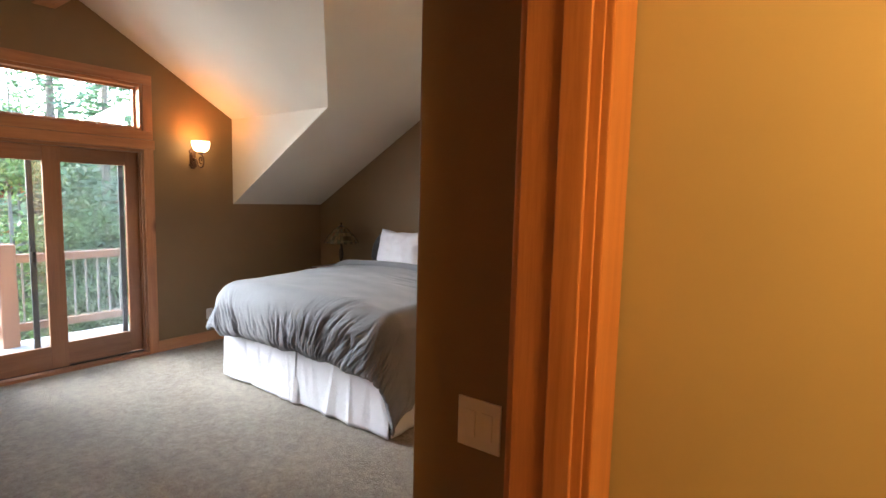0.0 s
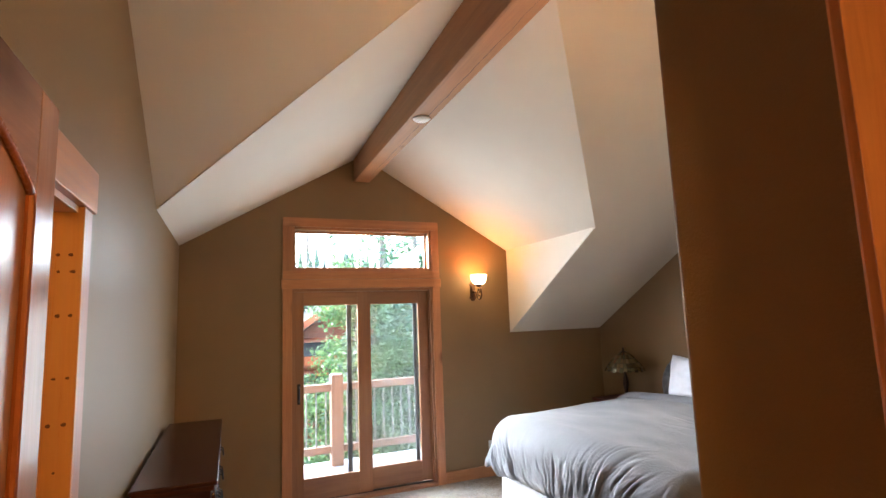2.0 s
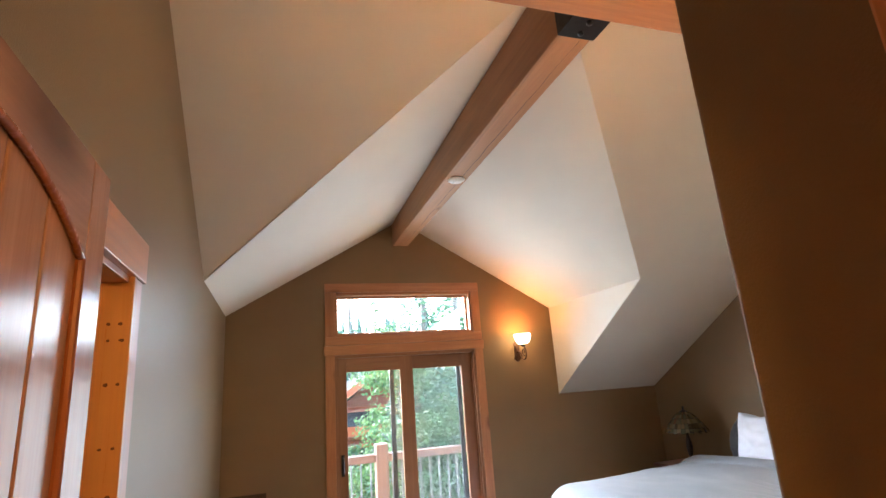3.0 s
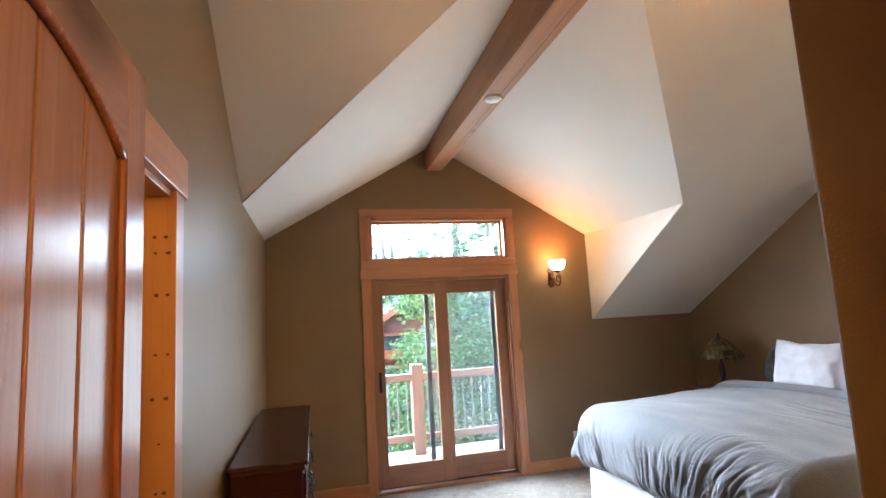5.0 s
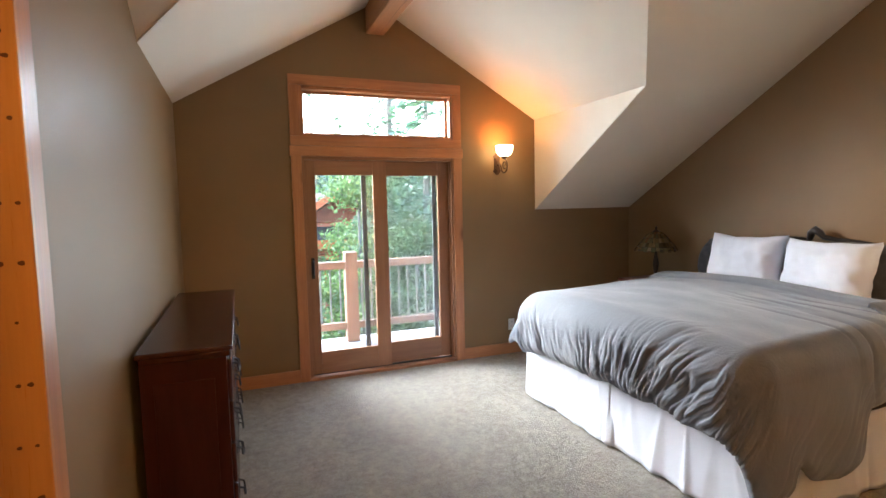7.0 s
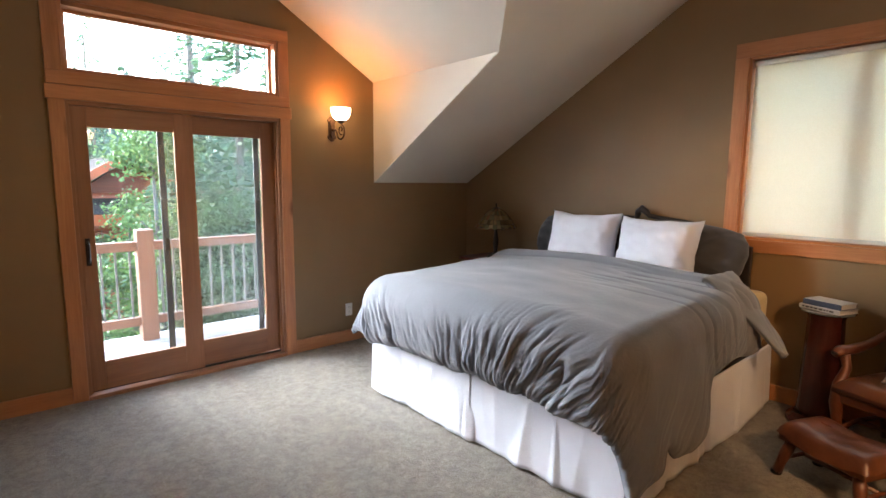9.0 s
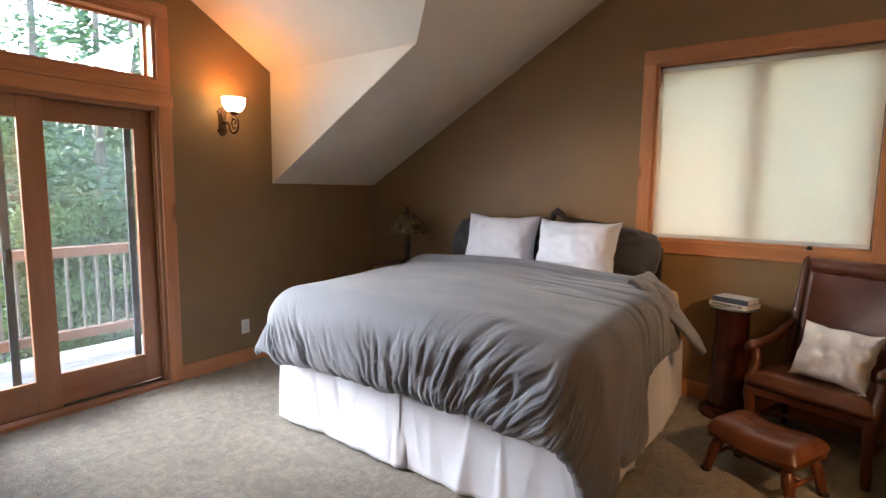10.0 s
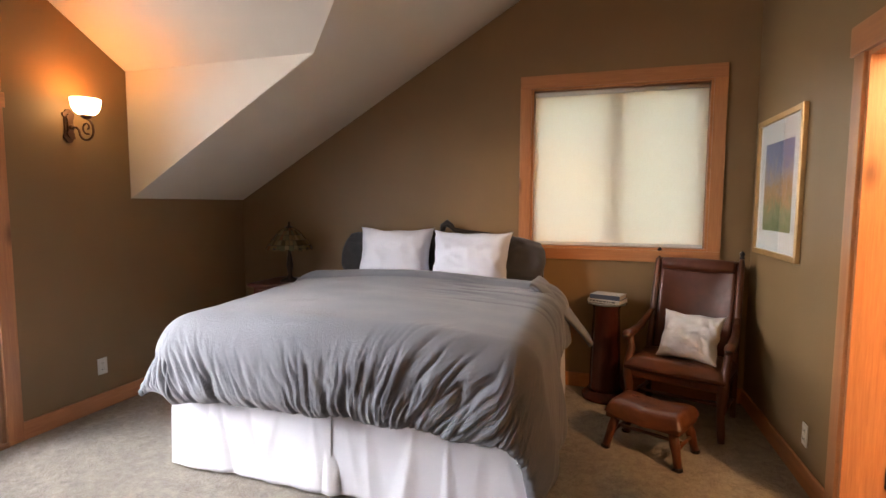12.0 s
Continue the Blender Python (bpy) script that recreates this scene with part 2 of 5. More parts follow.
def lathe(profile, segments=24, centre=(0, 0, 0), bm=None):
    """A turned shape round z from (radius, height) rows."""
    one = bmesh.new()
    rings = []
    for r, z in profile:
        rings.append([one.verts.new((centre[0] + r * math.cos(2 * math.pi * i / segments), centre[1] + r * math.sin(2 * math.pi * i / segments), centre[2] + z)) for i in range(segments)])
    for a, b in zip(rings, rings[1:]):
        for i in range(segments):
            one.faces.new((a[i], a[(i + 1) % segments], b[(i + 1) % segments], b[i]))
    one.faces.new(rings[0][::-1])
    one.faces.new(rings[-1])
    return joined(bm, one)


def tube(points, radius, segments=10, bm=None):
    """A round bar along points; radius may be one number or one for each point."""
    one = bmesh.new()
    pts = [Vector(p) for p in points]
    radii = radius if isinstance(radius, (list, tuple)) else [radius] * len(pts)
    rings, side = [], None
    for i, p in enumerate(pts):
        d = (pts[min(i + 1, len(pts) - 1)] - pts[max(i - 1, 0)]).normalized()
        if side is None:
            side = d.orthogonal().normalized()
        side = (side - d * side.dot(d)).normalized()
        up = d.cross(side)
        rings.append([one.verts.new(p + (side * math.cos(2 * math.pi * k / segments) + up * math.sin(2 * math.pi * k / segments)) * radii[i]) for k in range(segments)])
    for a, b in zip(rings, rings[1:]):
        for i in range(segments):
            one.faces.new((a[i], a[(i + 1) % segments], b[(i + 1) % segments], b[i]))
    one.faces.new(rings[0][::-1])
    one.faces.new(rings[-1])
    return joined(bm, one)


# ---- plan ----
FX, NY, SY = -5.60, 4.73, 0.07          # balcony wall, window wall, closet wall
KNEE, EAVE, PITCH = 1.52, 2.455, 0.586  # knee wall, dormer eave, roof slope
DY0, DY1 = 0.07, 3.475                  # dormer sides
RY = (DY0 + DY1) / 2
RIDGE = EAVE + (RY - DY0) * 0.578
VX = FX + (EAVE - KNEE) / PITCH         # where the dormer eave meets the roof
RBACK = 3.55                            # room end of the dormer ridge, raised to fit the camera's view
VR = FX + (RBACK - KNEE) / PITCH        # where it meets the roof
MX = -1.85                              # main ridge
MZ = KNEE + PITCH * (MX - FX)
EX = 1.5                                # end of the hall
CORNER = (-1.05, 1.23)                  # outside corner of the entry
HX0, HX1 = -0.68, -0.535                # entry wall


def roof(x):
    return KNEE + PITCH * (x - FX) if x < MX else MZ - PITCH * (x - MX)


def pic_x(y):
    return -1.05 - 0.10 * (y - 1.23) / 3.5


# floor
structure("floor", box((FX - 0.1, SY - 1.9, -0.2), (EX + 0.2, NY + 0.1, 0.0)), M_CARPET, "beige cut-pile wall-to-wall carpet", "carpet")

# balcony wall with door and transom openings
T = 0.16
DO0, DO1, DOT = 1.065, 2.525, 2.045     # door opening
TR0, TR1, TRB, TRT = 1.065, 2.525, 2.215, 2.665


def far_piece(pts, bm):
    return prism([(FX, y, z) for y, z in pts], (-T, 0, 0), 0, bm)


bm = far_piece([(SY - 0.15, 0), (DO0, 0), (DO0, EAVE + (DO0 - DY0) * 0.578 + 0.02), (DY0, EAVE + 0.02), (SY - 0.15, EAVE)], None)
far_piece([(DO0, DOT), (DO1, DOT), (DO1, TRB), (DO0, TRB)], bm)
far_piece([(TR0, TRT), (TR1, TRT), (TR1, EAVE + (DY1 - TR1) * 0.578 + 0.02), (RY, RIDGE + 0.02), (TR0, EAVE + (TR0 - DY0) * 0.578 + 0.02)], bm)
far_piece([(DO1, 0), (NY + 0.15, 0), (NY + 0.15, KNEE + 0.02), (DY1 + 0.02, KNEE + 0.02), (DY1 + 0.02, EAVE + 0.02), (DY1, EAVE + 0.02), (DO1, EAVE + (DY1 - DO1) * 0.578 + 0.02)], bm)
structure("wall_west", bm, M_WALL, "olive-tan painted gable wall with balcony door and transom", "wall")

# window wall
W0, W1, WB, WT = -2.765, -1.44, 1.135, 2.41


def north_piece(pts, bm):
    return prism([(x, NY, z) for x, z in pts], (0, T, 0), 0, bm)


bm = north_piece([(FX, 0), (W0, 0), (W0, roof(W0) + 0.02), (FX, KNEE + 0.02)], None)
north_piece([(W0, 0), (W1, 0), (W1, WB), (W0, WB)], bm)
north_piece([(W0, WT), (W1, WT), (W1, roof(W1) + 0.02), (MX, MZ + 0.02), (W0, roof(W0) + 0.02)], bm)
north_piece([(W1, 0), (EX, 0), (EX, roof(EX) + 0.02), (W1, roof(W1) + 0.02)], bm)
structure("wall_north", bm, M_WALL, "olive-tan painted wall behind the bed with a sloped top", "wall")

# closet wall
C0, C1, CT = -2.225, -1.46, 2.10


def south_piece(pts, bm):
    return prism([(x, SY, z) for x, z in pts], (0, -0.105, 0), 0, bm)


bm = south_piece([(FX, 0), (C0, 0), (C0, roof(C0) + 0.02), (VX, EAVE + 0.02), (FX, EAVE + 0.02)], None)
south_piece([(C0, CT), (C1, CT), (C1, roof(C1) + 0.02), (MX, MZ + 0.02), (C0, roof(C0) + 0.02)], bm)
south_piece([(C1, 0), (HX1, 0), (HX1, roof(HX1) + 0.02), (C1, roof(C1) + 0.02)], bm)
structure("wall_south", bm, M_WALL, "olive-tan painted wall with a closet opening", "wall")

# wall with the framed picture and the second doorway, skewed to fit the camera's view
B0, B1, BT = 2.40, 3.16, 2.14


def east_piece(pts, bm):
    return prism([(pic_x(y), y, z) for y, z in pts], (0.22, 0, 0), 0, bm)


bm = east_piece([(CORNER[1] + 0.12, 0), (B0, 0), (B0, 3.75), (CORNER[1] + 0.12, 3.75)], None)
east_piece([(B0, BT), (B1, BT), (B1, 3.75), (B0, 3.75)], bm)
east_piece([(B1, 0), (NY, 0), (NY, 3.75), (B1, 3.75)], bm)
bm2 = box((CORNER[0], CORNER[1], 0), (HX1, CORNER[1] + 0.12, 3.75), 0.006)
joined(bm, bm2)
structure("wall_east", bm, M_WALL, "olive-tan painted wall with a framed picture and doorway", "wall")

# entry wall with the doorway
E0, E1, ET = 0.22, 1.10, 2.155
bm = box((HX0, SY, 0), (HX1, E0 - 0.02, 3.2))
box((HX0, E1 + 0.02, 0), (HX1, CORNER[1], 3.2), 0, 2, bm)
box((HX0, E0 - 0.02, ET + 0.02), (HX1, E1 + 0.02, 3.2), 0, 2, bm)
structure("wall_entry", bm, M_WALL, "olive-tan painted wall above the entry doorway", "wall")

# hall behind the camera
HY = 1.236
bm = box((HX1, HY, 0), (EX, HY + 0.1, 2.5))
structure("wall_hall_front", bm, M_HALL, "golden tan painted hall wall in warm light", "wall")
bm = box((EX, -1.8, 0), (EX + 0.12, HY + 0.1, 2.5))
structure("wall_hall_end", bm, M_HALL, "golden tan painted end wall of the hall", "wall")
bm = box((HX1 - 0.12, -1.8, 0), (EX, -1.68, 2.5))
structure("wall_hall_south", bm, M_HALL, "golden tan painted hall wall", "wall")
bm = box((HX1 - 0.02, -1.68, 0), (HX1 + 0.1, SY, 2.5))
structure("wall_hall_west", bm, M_HALL, "golden tan painted hall wall beside the doorway", "wall")
structure("ceiling_hall", box((HX1, -1.8, 2.5), (EX + 0.12, HY + 0.1, 2.6)), M_CEIL, "off-white hall ceiling", "ceiling")

# second room behind the doorway
bm = box((0.9, 1.4, 0), (1.0, 4.2, 2.5))
box((-0.9, 1.36, 0), (1.0, 1.44, 2.5), 0, 2, bm)
box((-0.9, 4.1, 0), (1.0, 4.2, 2.5), 0, 2, bm)
structure("wall_bath", bm, M_HALL, "golden tan walls of the next room", "wall")
structure("ceiling_bath", box((-0.93, 1.36, 2.45), (1.0, 4.2, 2.52)), M_CEIL, "off-white ceiling of the next room", "ceiling")

# closet
bm = box((-3.2, -1.8, 0), (-0.7, -1.72, 2.5))
box((-3.2, -1.72, 0), (-3.1, SY - 0.13, 2.5), 0, 2, bm)
box((-0.8, -1.72, 0), (-0.7, SY - 0.13, 2.5), 0, 2, bm)
structure("wall_closet", bm, M_HALL, "golden tan closet walls", "wall")
structure("ceiling_closet", box((-3.2, -1.8, 2.45), (-0.7, SY - 0.13, 2.52)), M_CEIL, "off-white closet ceiling", "ceiling")

# ceilings
UP = (0, 0, 0.14)


def ceiling_sheet(a, b, c, d, steps=12):
    """A slightly twisted slope between the lines a-b and d-c, as thick as the roof lining."""
    sheet = bmesh.new()
    grid = []
    for lift in (0, UP[2]):
        rows = []
        for i in range(steps + 1):
            p, q = Vector(a).lerp(Vector(b), i / steps), Vector(d).lerp(Vector(c), i / steps)
            rows.append([sheet.verts.new(p.lerp(q, j / steps) + Vector((0, 0, lift))) for j in range(steps + 1)])
        for i in range(steps):
            for j in range(steps):
                sheet.faces.new((rows[i][j], rows[i + 1][j], rows[i + 1][j + 1], rows[i][j + 1]))
        grid.append(rows)
    rim = [(i, 0) for i in range(steps)] + [(steps, j) for j in range(steps)] + [(steps - i, steps) for i in range(steps)] + [(0, steps - j) for j in range(steps)]
    for (i, j), (k, m) in zip(rim, rim[1:] + rim[:1]):
        sheet.faces.new((grid[0][i][j], grid[0][k][m], grid[1][k][m], grid[1][i][j]))
    return sheet


bm = ceiling_sheet((FX - 0.15, DY0 - 0.02, EAVE - 0.0116), (VX, DY0 - 0.02, EAVE - 0.0116), (VR, RY, RBACK), (FX - 0.15, RY, RIDGE))
structure("ceiling_dormer_south", bm, M_CEIL, "off-white sloped dormer ceiling", "ceiling")
bm = ceiling_sheet((FX - 0.15, DY1, EAVE), (VX, DY1, EAVE), (VR, RY, RBACK), (FX - 0.15, RY, RIDGE))
structure("ceiling_dormer_north", bm, M_CEIL, "off-white sloped dormer ceiling beside the cheek", "ceiling")
bm = prism([(FX, DY1 - 0.006, KNEE - 0.004), (FX, DY1 - 0.006, EAVE + 0.01), (VX + 0.01, DY1 - 0.006, EAVE + 0.01)], (0, 0.005, 0))
structure("ceiling_cheek", bm, M_CEIL, "off-white triangular dormer cheek wall", "ceiling")
bm = prism([(FX - 0.1, DY1, KNEE - 0.0586), (FX - 0.1, NY + 0.1, KNEE - 0.0586), (MX, NY + 0.1, MZ), (MX, SY - 0.1, MZ), (VX, SY - 0.1, EAVE), (VX, DY0, EAVE), (VR, RY, RBACK), (VX, DY1, EAVE)], UP)
structure("ceiling_main", bm, M_CEIL, "off-white sloped main ceiling", "ceiling")
bm = prism([(MX, NY + 0.1, MZ), (MX, SY - 0.1, MZ), (EX, SY - 0.1, roof(EX)), (EX, NY + 0.1, roof(EX))], UP)
structure("ceiling_main_back", bm, M_CEIL, "off-white ceiling slope past the ridge", "ceiling")

# beams
bm = box((FX, RY - 0.085, 3.16), (MX - 0.08, RY + 0.085, 3.56), 0.012)
beam = structure("ridge_beam", bm, M_BEAM, "rough brown timber ridge beam with knots and checks", "beam")
bm = box((MX - 0.09, SY, 3.13), (MX + 0.09, NY, 3.60), 0.012)
structure("cross_beam", bm, M_BEAM_Y, "brown timber main ridge beam", "beam")


# ---- trim ----
def trim(name, a, b, axis, label, category="trim", bevel=0.004):
    return structure(name, box(a, b, bevel), M_FIR[axis], label, category)


CW, CP = 0.09, 0.02
CASE = "clear-finished fir casing with small knots"
for y0 in (DO0 - CW, DO1):
    trim("trim", (FX - 0.001, y0, 0), (FX + CP, y0 + CW, 2.128), "z", CASE)
    trim("trim", (FX - 0.001, y0, 2.222), (FX + CP - 0.002, y0 + CW, TRT), "z", CASE)
trim("trim", (FX - 0.001, DO0 - CW - 0.012, DOT), (FX + CP + 0.006, DO1 + CW + 0.012, 2.135), "y", "fir head casing over the balcony door")
trim("trim", (FX - 0.001, DO0 - CW, 2.139), (FX + CP, DO1 + CW, 2.222), "y", "fir sill casing under the transom")
trim("trim", (FX - 0.001, DO0 - CW, TRT), (FX + CP, DO1 + CW, TRT + CW), "y", "fir head casing over the transom")

BH, BP = 0.115, 0.017
BASE = "fir baseboard against beige carpet"
trim("baseboard", (FX, SY, 0), (FX + BP, DO0 - CW, BH), "y", BASE, "baseboard")
trim("baseboard", (FX, DO1 + CW, 0), (FX + BP, NY, BH), "y", BASE, "baseboard")
trim("baseboard", (FX + BP, NY - BP, 0), (-1.16, NY, BH), "x", BASE, "baseboard")
trim("baseboard", (FX + BP, SY, 0), (C0 - CW - 0.002, SY + BP, BH), "x", BASE, "baseboard")
trim("baseboard", (C1 + CW + 0.002, SY, 0), (HX0, SY + BP, BH), "x", BASE, "baseboard")
trim("baseboard", (CORNER[0] - 0.002, CORNER[1] - BP, 0), (HX0 - 0.02, CORNER[1], BH), "x", BASE, "baseboard")


def east_strip(name, y0, y1, z0, z1, proud, mat, label, category):
    bm = prism([(pic_x(y0), y0, z0), (pic_x(y1), y1, z0), (pic_x(y1), y1, z1), (pic_x(y0), y0, z1)], (-proud, 0, 0), 0.004)
    return structure(name, bm, mat, label, category)


east_strip("baseboard", B1 + CW, NY, 0, BH, BP, M_FIR["y"], BASE, "baseboard")
east_strip("baseboard", CORNER[1] - 0.01, B0 - CW, 0, BH, BP, M_FIR["y"], BASE, "baseboard")
east_strip("trim", B1, B1 + CW, 0, BT, CP, M_FIR["z"], "fir casing beside the second doorway", "trim")
east_strip("trim", B0 - CW, B0, 0, BT, CP, M_FIR["z"], "fir casing beside the second doorway", "trim")
east_strip("trim", B0 - CW - 0.025, B1 + CW + 0.025, BT, BT + 0.13, CP + 0.008, M_FIR["y"], "fir header over the second doorway", "trim")
for y0, y1 in ((B1 - 0.022, B1), (B0, B0 + 0.022)):
    structure("door_jamb", prism([(pic_x(y0) - 0.004, y0, 0), (pic_x(y1) - 0.004, y1, 0), (pic_x(y1) - 0.004, y1, BT), (pic_x(y0) - 0.004, y0, BT)], (0.23, 0, 0)), M_FIR["z"], "fir door jamb lining the opening", "door jamb")
structure("door_jamb", prism([(pic_x(B0) - 0.004, B0 + 0.022, BT - 0.022), (pic_x(B1) - 0.004, B1 - 0.022, BT - 0.022), (pic_x(B1) - 0.004, B1 - 0.022, BT), (pic_x(B0) - 0.004, B0 + 0.022, BT)], (0.23, 0, 0)), M_FIR["y"], "fir head jamb of the opening", "door jamb")

# second door, swung open into the next room, on black hinges
d2 = thing("door_2", (0, 0, 0), 0, "open fir door on black hinges", "door", kind="structure")
hx = pic_x(B1) + 0.235
part("door_leaf", box((hx, B1 - 0.058, 0.012), (hx + 0.74, B1 - 0.022, BT - 0.03), 0.003), M_FIR["z"], d2)
for z in (0.28, 1.06, 1.83):
    hb = box((hx - 0.075, B1 - 0.034, z - 0.05), (hx + 0.002, B1 - 0.0215, z + 0.05), 0.004)
    lathe([(0.011, -0.055), (0.011, 0.055)], 10, (hx - 0.004, B1 - 0.036, z), hb)
    part("hinge", hb, M_BLACK, d2, "black iron hinge")

# closet opening
for x0 in (C0 - CW, C1):
    trim("trim", (x0, SY - 0.001, 0), (x0 + CW, SY + CP, CT), "z", "fir casing beside the closet opening")
trim("trim", (C0 - CW - 0.02, SY - 0.001, CT), (C1 + CW + 0.02, SY + CP + 0.008, CT + 0.135), "x", "fir header over the closet opening")
structure("door_jamb", box((C0, SY - 0.118, 0), (C0 + 0.02, SY + CP + 0.003, CT), 0.003), M_JAMB, "knotty pine jamb of the closet opening", "door jamb")
structure("door_jamb", box((C1 - 0.02, SY - 0.112, 0), (C1, SY + 0.006, CT), 0.002), M_JAMB, "knotty pine jamb of the closet opening", "door jamb")
structure("door_jamb", box((C0 + 0.02, SY - 0.112, CT - 0.02), (C1 - 0.02, SY + 0.006, CT), 0.002), M_FIR["x"], "fir head jamb of the closet opening", "door jamb")
# iron knots of the pine jamb show as dark plugs
M_KNOT = plain("pine_knot", (0.10, 0.025, 0.008), 0.4, 0, 0.3, 60)
rng = random.Random(5)
for z in (0.14, 0.27, 0.41, 0.52, 0.66, 0.79, 0.93, 1.05, 1.19, 1.33, 1.46, 1.59, 1.77, 1.90, 1.95):
    row = rng.choice(((0.62, 0.86), (0.55, 0.82), (0.15, 0.60, 0.84), (0.7,), (0.6, 0.9)))
    for q in row:
        y, r = SY - 0.115 + 0.135 * (q + rng.uniform(-0.04, 0.04)), rng.uniform(0.0035, 0.0058)
        tail = rng.choice((1.2, 1.4, 2.1))
        bm = bmesh.new()
        bmesh.ops.create_circle(bm, cap_ends=True, radius=1, segments=12)
        for v in bm.verts:
            v.co = (C0 + 0.0206, y + v.co.x * r * (tail if v.co.x < 0 else 1.1), z + v.co.y * r * (1 + 0.2 * v.co.x) + 0.002 * q)
        mesh_object("knot", bm, M_KNOT, bpy.data.objects["door_jamb.003"])

# entry doorway
structure("entry_jamb", box((HX0 - 0.004, E1, 0), (HX1 + 0.004, E1 + 0.02, ET), 0.002), M_FIR["z"], "fir jamb of the entry doorway in warm light", "door jamb")
structure("entry_jamb", box((HX0 - 0.004, E0 - 0.02, 0), (HX1 + 0.004, E0, ET), 0.002), M_FIR["z"], "fir jamb of the entry doorway", "door jamb")
structure("entry_jamb", box((HX0 - 0.004, E0, ET), (HX1 + 0.004, E1, ET + 0.02), 0.002), M_FIR["y"], "fir head jamb of the entry doorway", "door jamb")
structure("door_stop", box((HX0 + 0.075, E1 - 0.011, 0), (HX0 + 0.13, E1 - 0.0005, ET), 0.003), M_FIR["z"], "fir stop strip on the entry jamb", "door stop")
for x0, x1 in ((HX0 - CP, HX0), (HX1, HX1 + CP)):
    trim("trim", (x0, E1 + 0.006, 0), (x1, CORNER[1] - 0.002, ET + 0.006), "z", "fir casing beside the entry doorway")
    trim("trim", (x0, SY + 0.001, 0), (x1, E0 - 0.006, ET + 0.006), "z", "fir casing beside the entry doorway")
    trim("trim", (x0, SY + 0.001, ET + 0.006), (x1 + (0.004 if x0 > -0.6 else 0), CORNER[1] - 0.004, ET + 0.13), "y", "fir header over the entry doorway")

# entry door swung open along the closet wall: arched plank door
d1 = thing("door_1", (0, 0, 0), 0, "open knotty alder plank door with arched panel", "door", kind="structure")
LX0, LX1, LY0, LY1, LZ1 = -1.50, -0.63, 0.162, 0.202, 2.14
ST = 0.095
for a, b in ((LX0, LX0 + ST), (LX1 - ST, LX1)):
    part("stile", box((a, LY0, 0.012), (b, LY1, LZ1), 0.003), M_ALDER, d1)
part("rail", box((LX0 + ST, LY0, 0.012), (LX1 - ST, LY1, 0.24), 0.003), wood("door_alder_x", (0.25, 0.115, 0.064), (0.36, 0.178, 0.104), "x", 0.2, 26, 0.75, 0.15, 2.3), d1)
n = 30
arch = [(LX0 + ST + (LX1 - LX0 - 2 * ST) * i / n, 1.955 + 0.105 * math.sin(math.pi * i / n) ** 0.8) for i in range(n + 1)]
bm = prism([(x, LY0 + 0.001, z) for x, z in arch] + [(LX1 - ST, LY0 + 0.001, LZ1), (LX0 + ST, LY0 + 0.001, LZ1)], (0, LY1 - LY0 - 0.002, 0))
part("top_rail", bm, bpy.data.materials["door_alder_x"], d1, "arched top rail")
M_BEAD = wood("door_bead", (0.20, 0.06, 0.02), (0.30, 0.10, 0.035), "z", 0.25, 30, 0.0)
M_BEAD.node_tree.nodes["Principled BSDF"].inputs["Specular IOR Level"].default_value = 0.15
bpy.data.materials["door_alder_x"].node_tree.nodes["Principled BSDF"].inputs["Specular IOR Level"].default_value = 0.15
part("arch_bead", tube([(x, LY1 - 0.006, z - 0.004) for x, z in arch], 0.007, 8), M_BEAD, d1, "dark arched bead moulding", True)
for x in (LX0 + ST + 0.004, LX1 - ST - 0.004):
    part("bead", tube([(x, LY1 - 0.006, 0.24), (x, LY1 - 0.006, 1.955)], 0.008, 8), M_BEAD, d1, "dark bead moulding")
PW = (LX1 - LX0 - 2 * ST) / 5
for i in range(5):
    x = LX0 + ST + PW * i
    zt = 1.955 + 0.105 * math.sin(math.pi * (i + 0.5) / 5) ** 0.8 + 0.03
    part("plank", box((x + 0.002, LY0 + 0.008, 0.235), (x + PW - 0.002, LY1 - 0.012, zt), 0.005), M_ALDER, d1)
part("panel_back", box((LX0 + ST, LY0 + 0.012, 0.2), (LX1 - ST, LY1 - 0.022, 2.05)), M_JAMB, d1, "lighter wood in the plank grooves")
lv = lathe([(0.028, 0), (0.03, 0.006), (0.012, 0.012), (0.011, 0.05), (0.026, 0.06), (0.03, 0.08), (0.02, 0.095)], 16)
for v in lv.verts:
    v.co = (LX0 + 0.06 + v.co.x, LY1 + v.co.z, 0.95 + v.co.y)
part("door_knob", lv, M_BLACK, d1, "dark bronze knob", True)

# ---- balcony door ----
# darker copies of the trim's fir, with the backlit shade put into the colour
M_FIRD = wood("door_fir_sash_shaded", (0.25, 0.115, 0.055), (0.37, 0.185, 0.092), "z", 0.4, 34, 0.25, 0.05, 3)
M_FIRDY = wood("door_fir_rail_shaded", (0.25, 0.115, 0.055), (0.37, 0.185, 0.092), "y", 0.4, 34, 0.25, 0.05, 3)
M_TRACK = plain("dark_track", (0.03, 0.028, 0.026), 0.5)
bd = thing("door_3", (0, 0, 0), 0, "fir sliding glass balcony door, closed", "sliding door", kind="structure")
for y0, y1 in ((DO0, DO0 + 0.022), (DO1 - 0.022, DO1)):
    part("jamb", box((FX - T - 0.005, y0, 0), (FX + 0.004, y1, DOT), 0.002), M_FIRD, bd)
part("head", box((FX - T - 0.005, DO0 + 0.022, DOT - 0.03), (FX + 0.004, DO1 - 0.022, DOT), 0.002), M_FIRDY, bd)
part("threshold", box((FX - T - 0.02, DO0 - 0.0, -0.01), (FX + 0.03, DO1, 0.028), 0.006), M_FIRDY, bd)
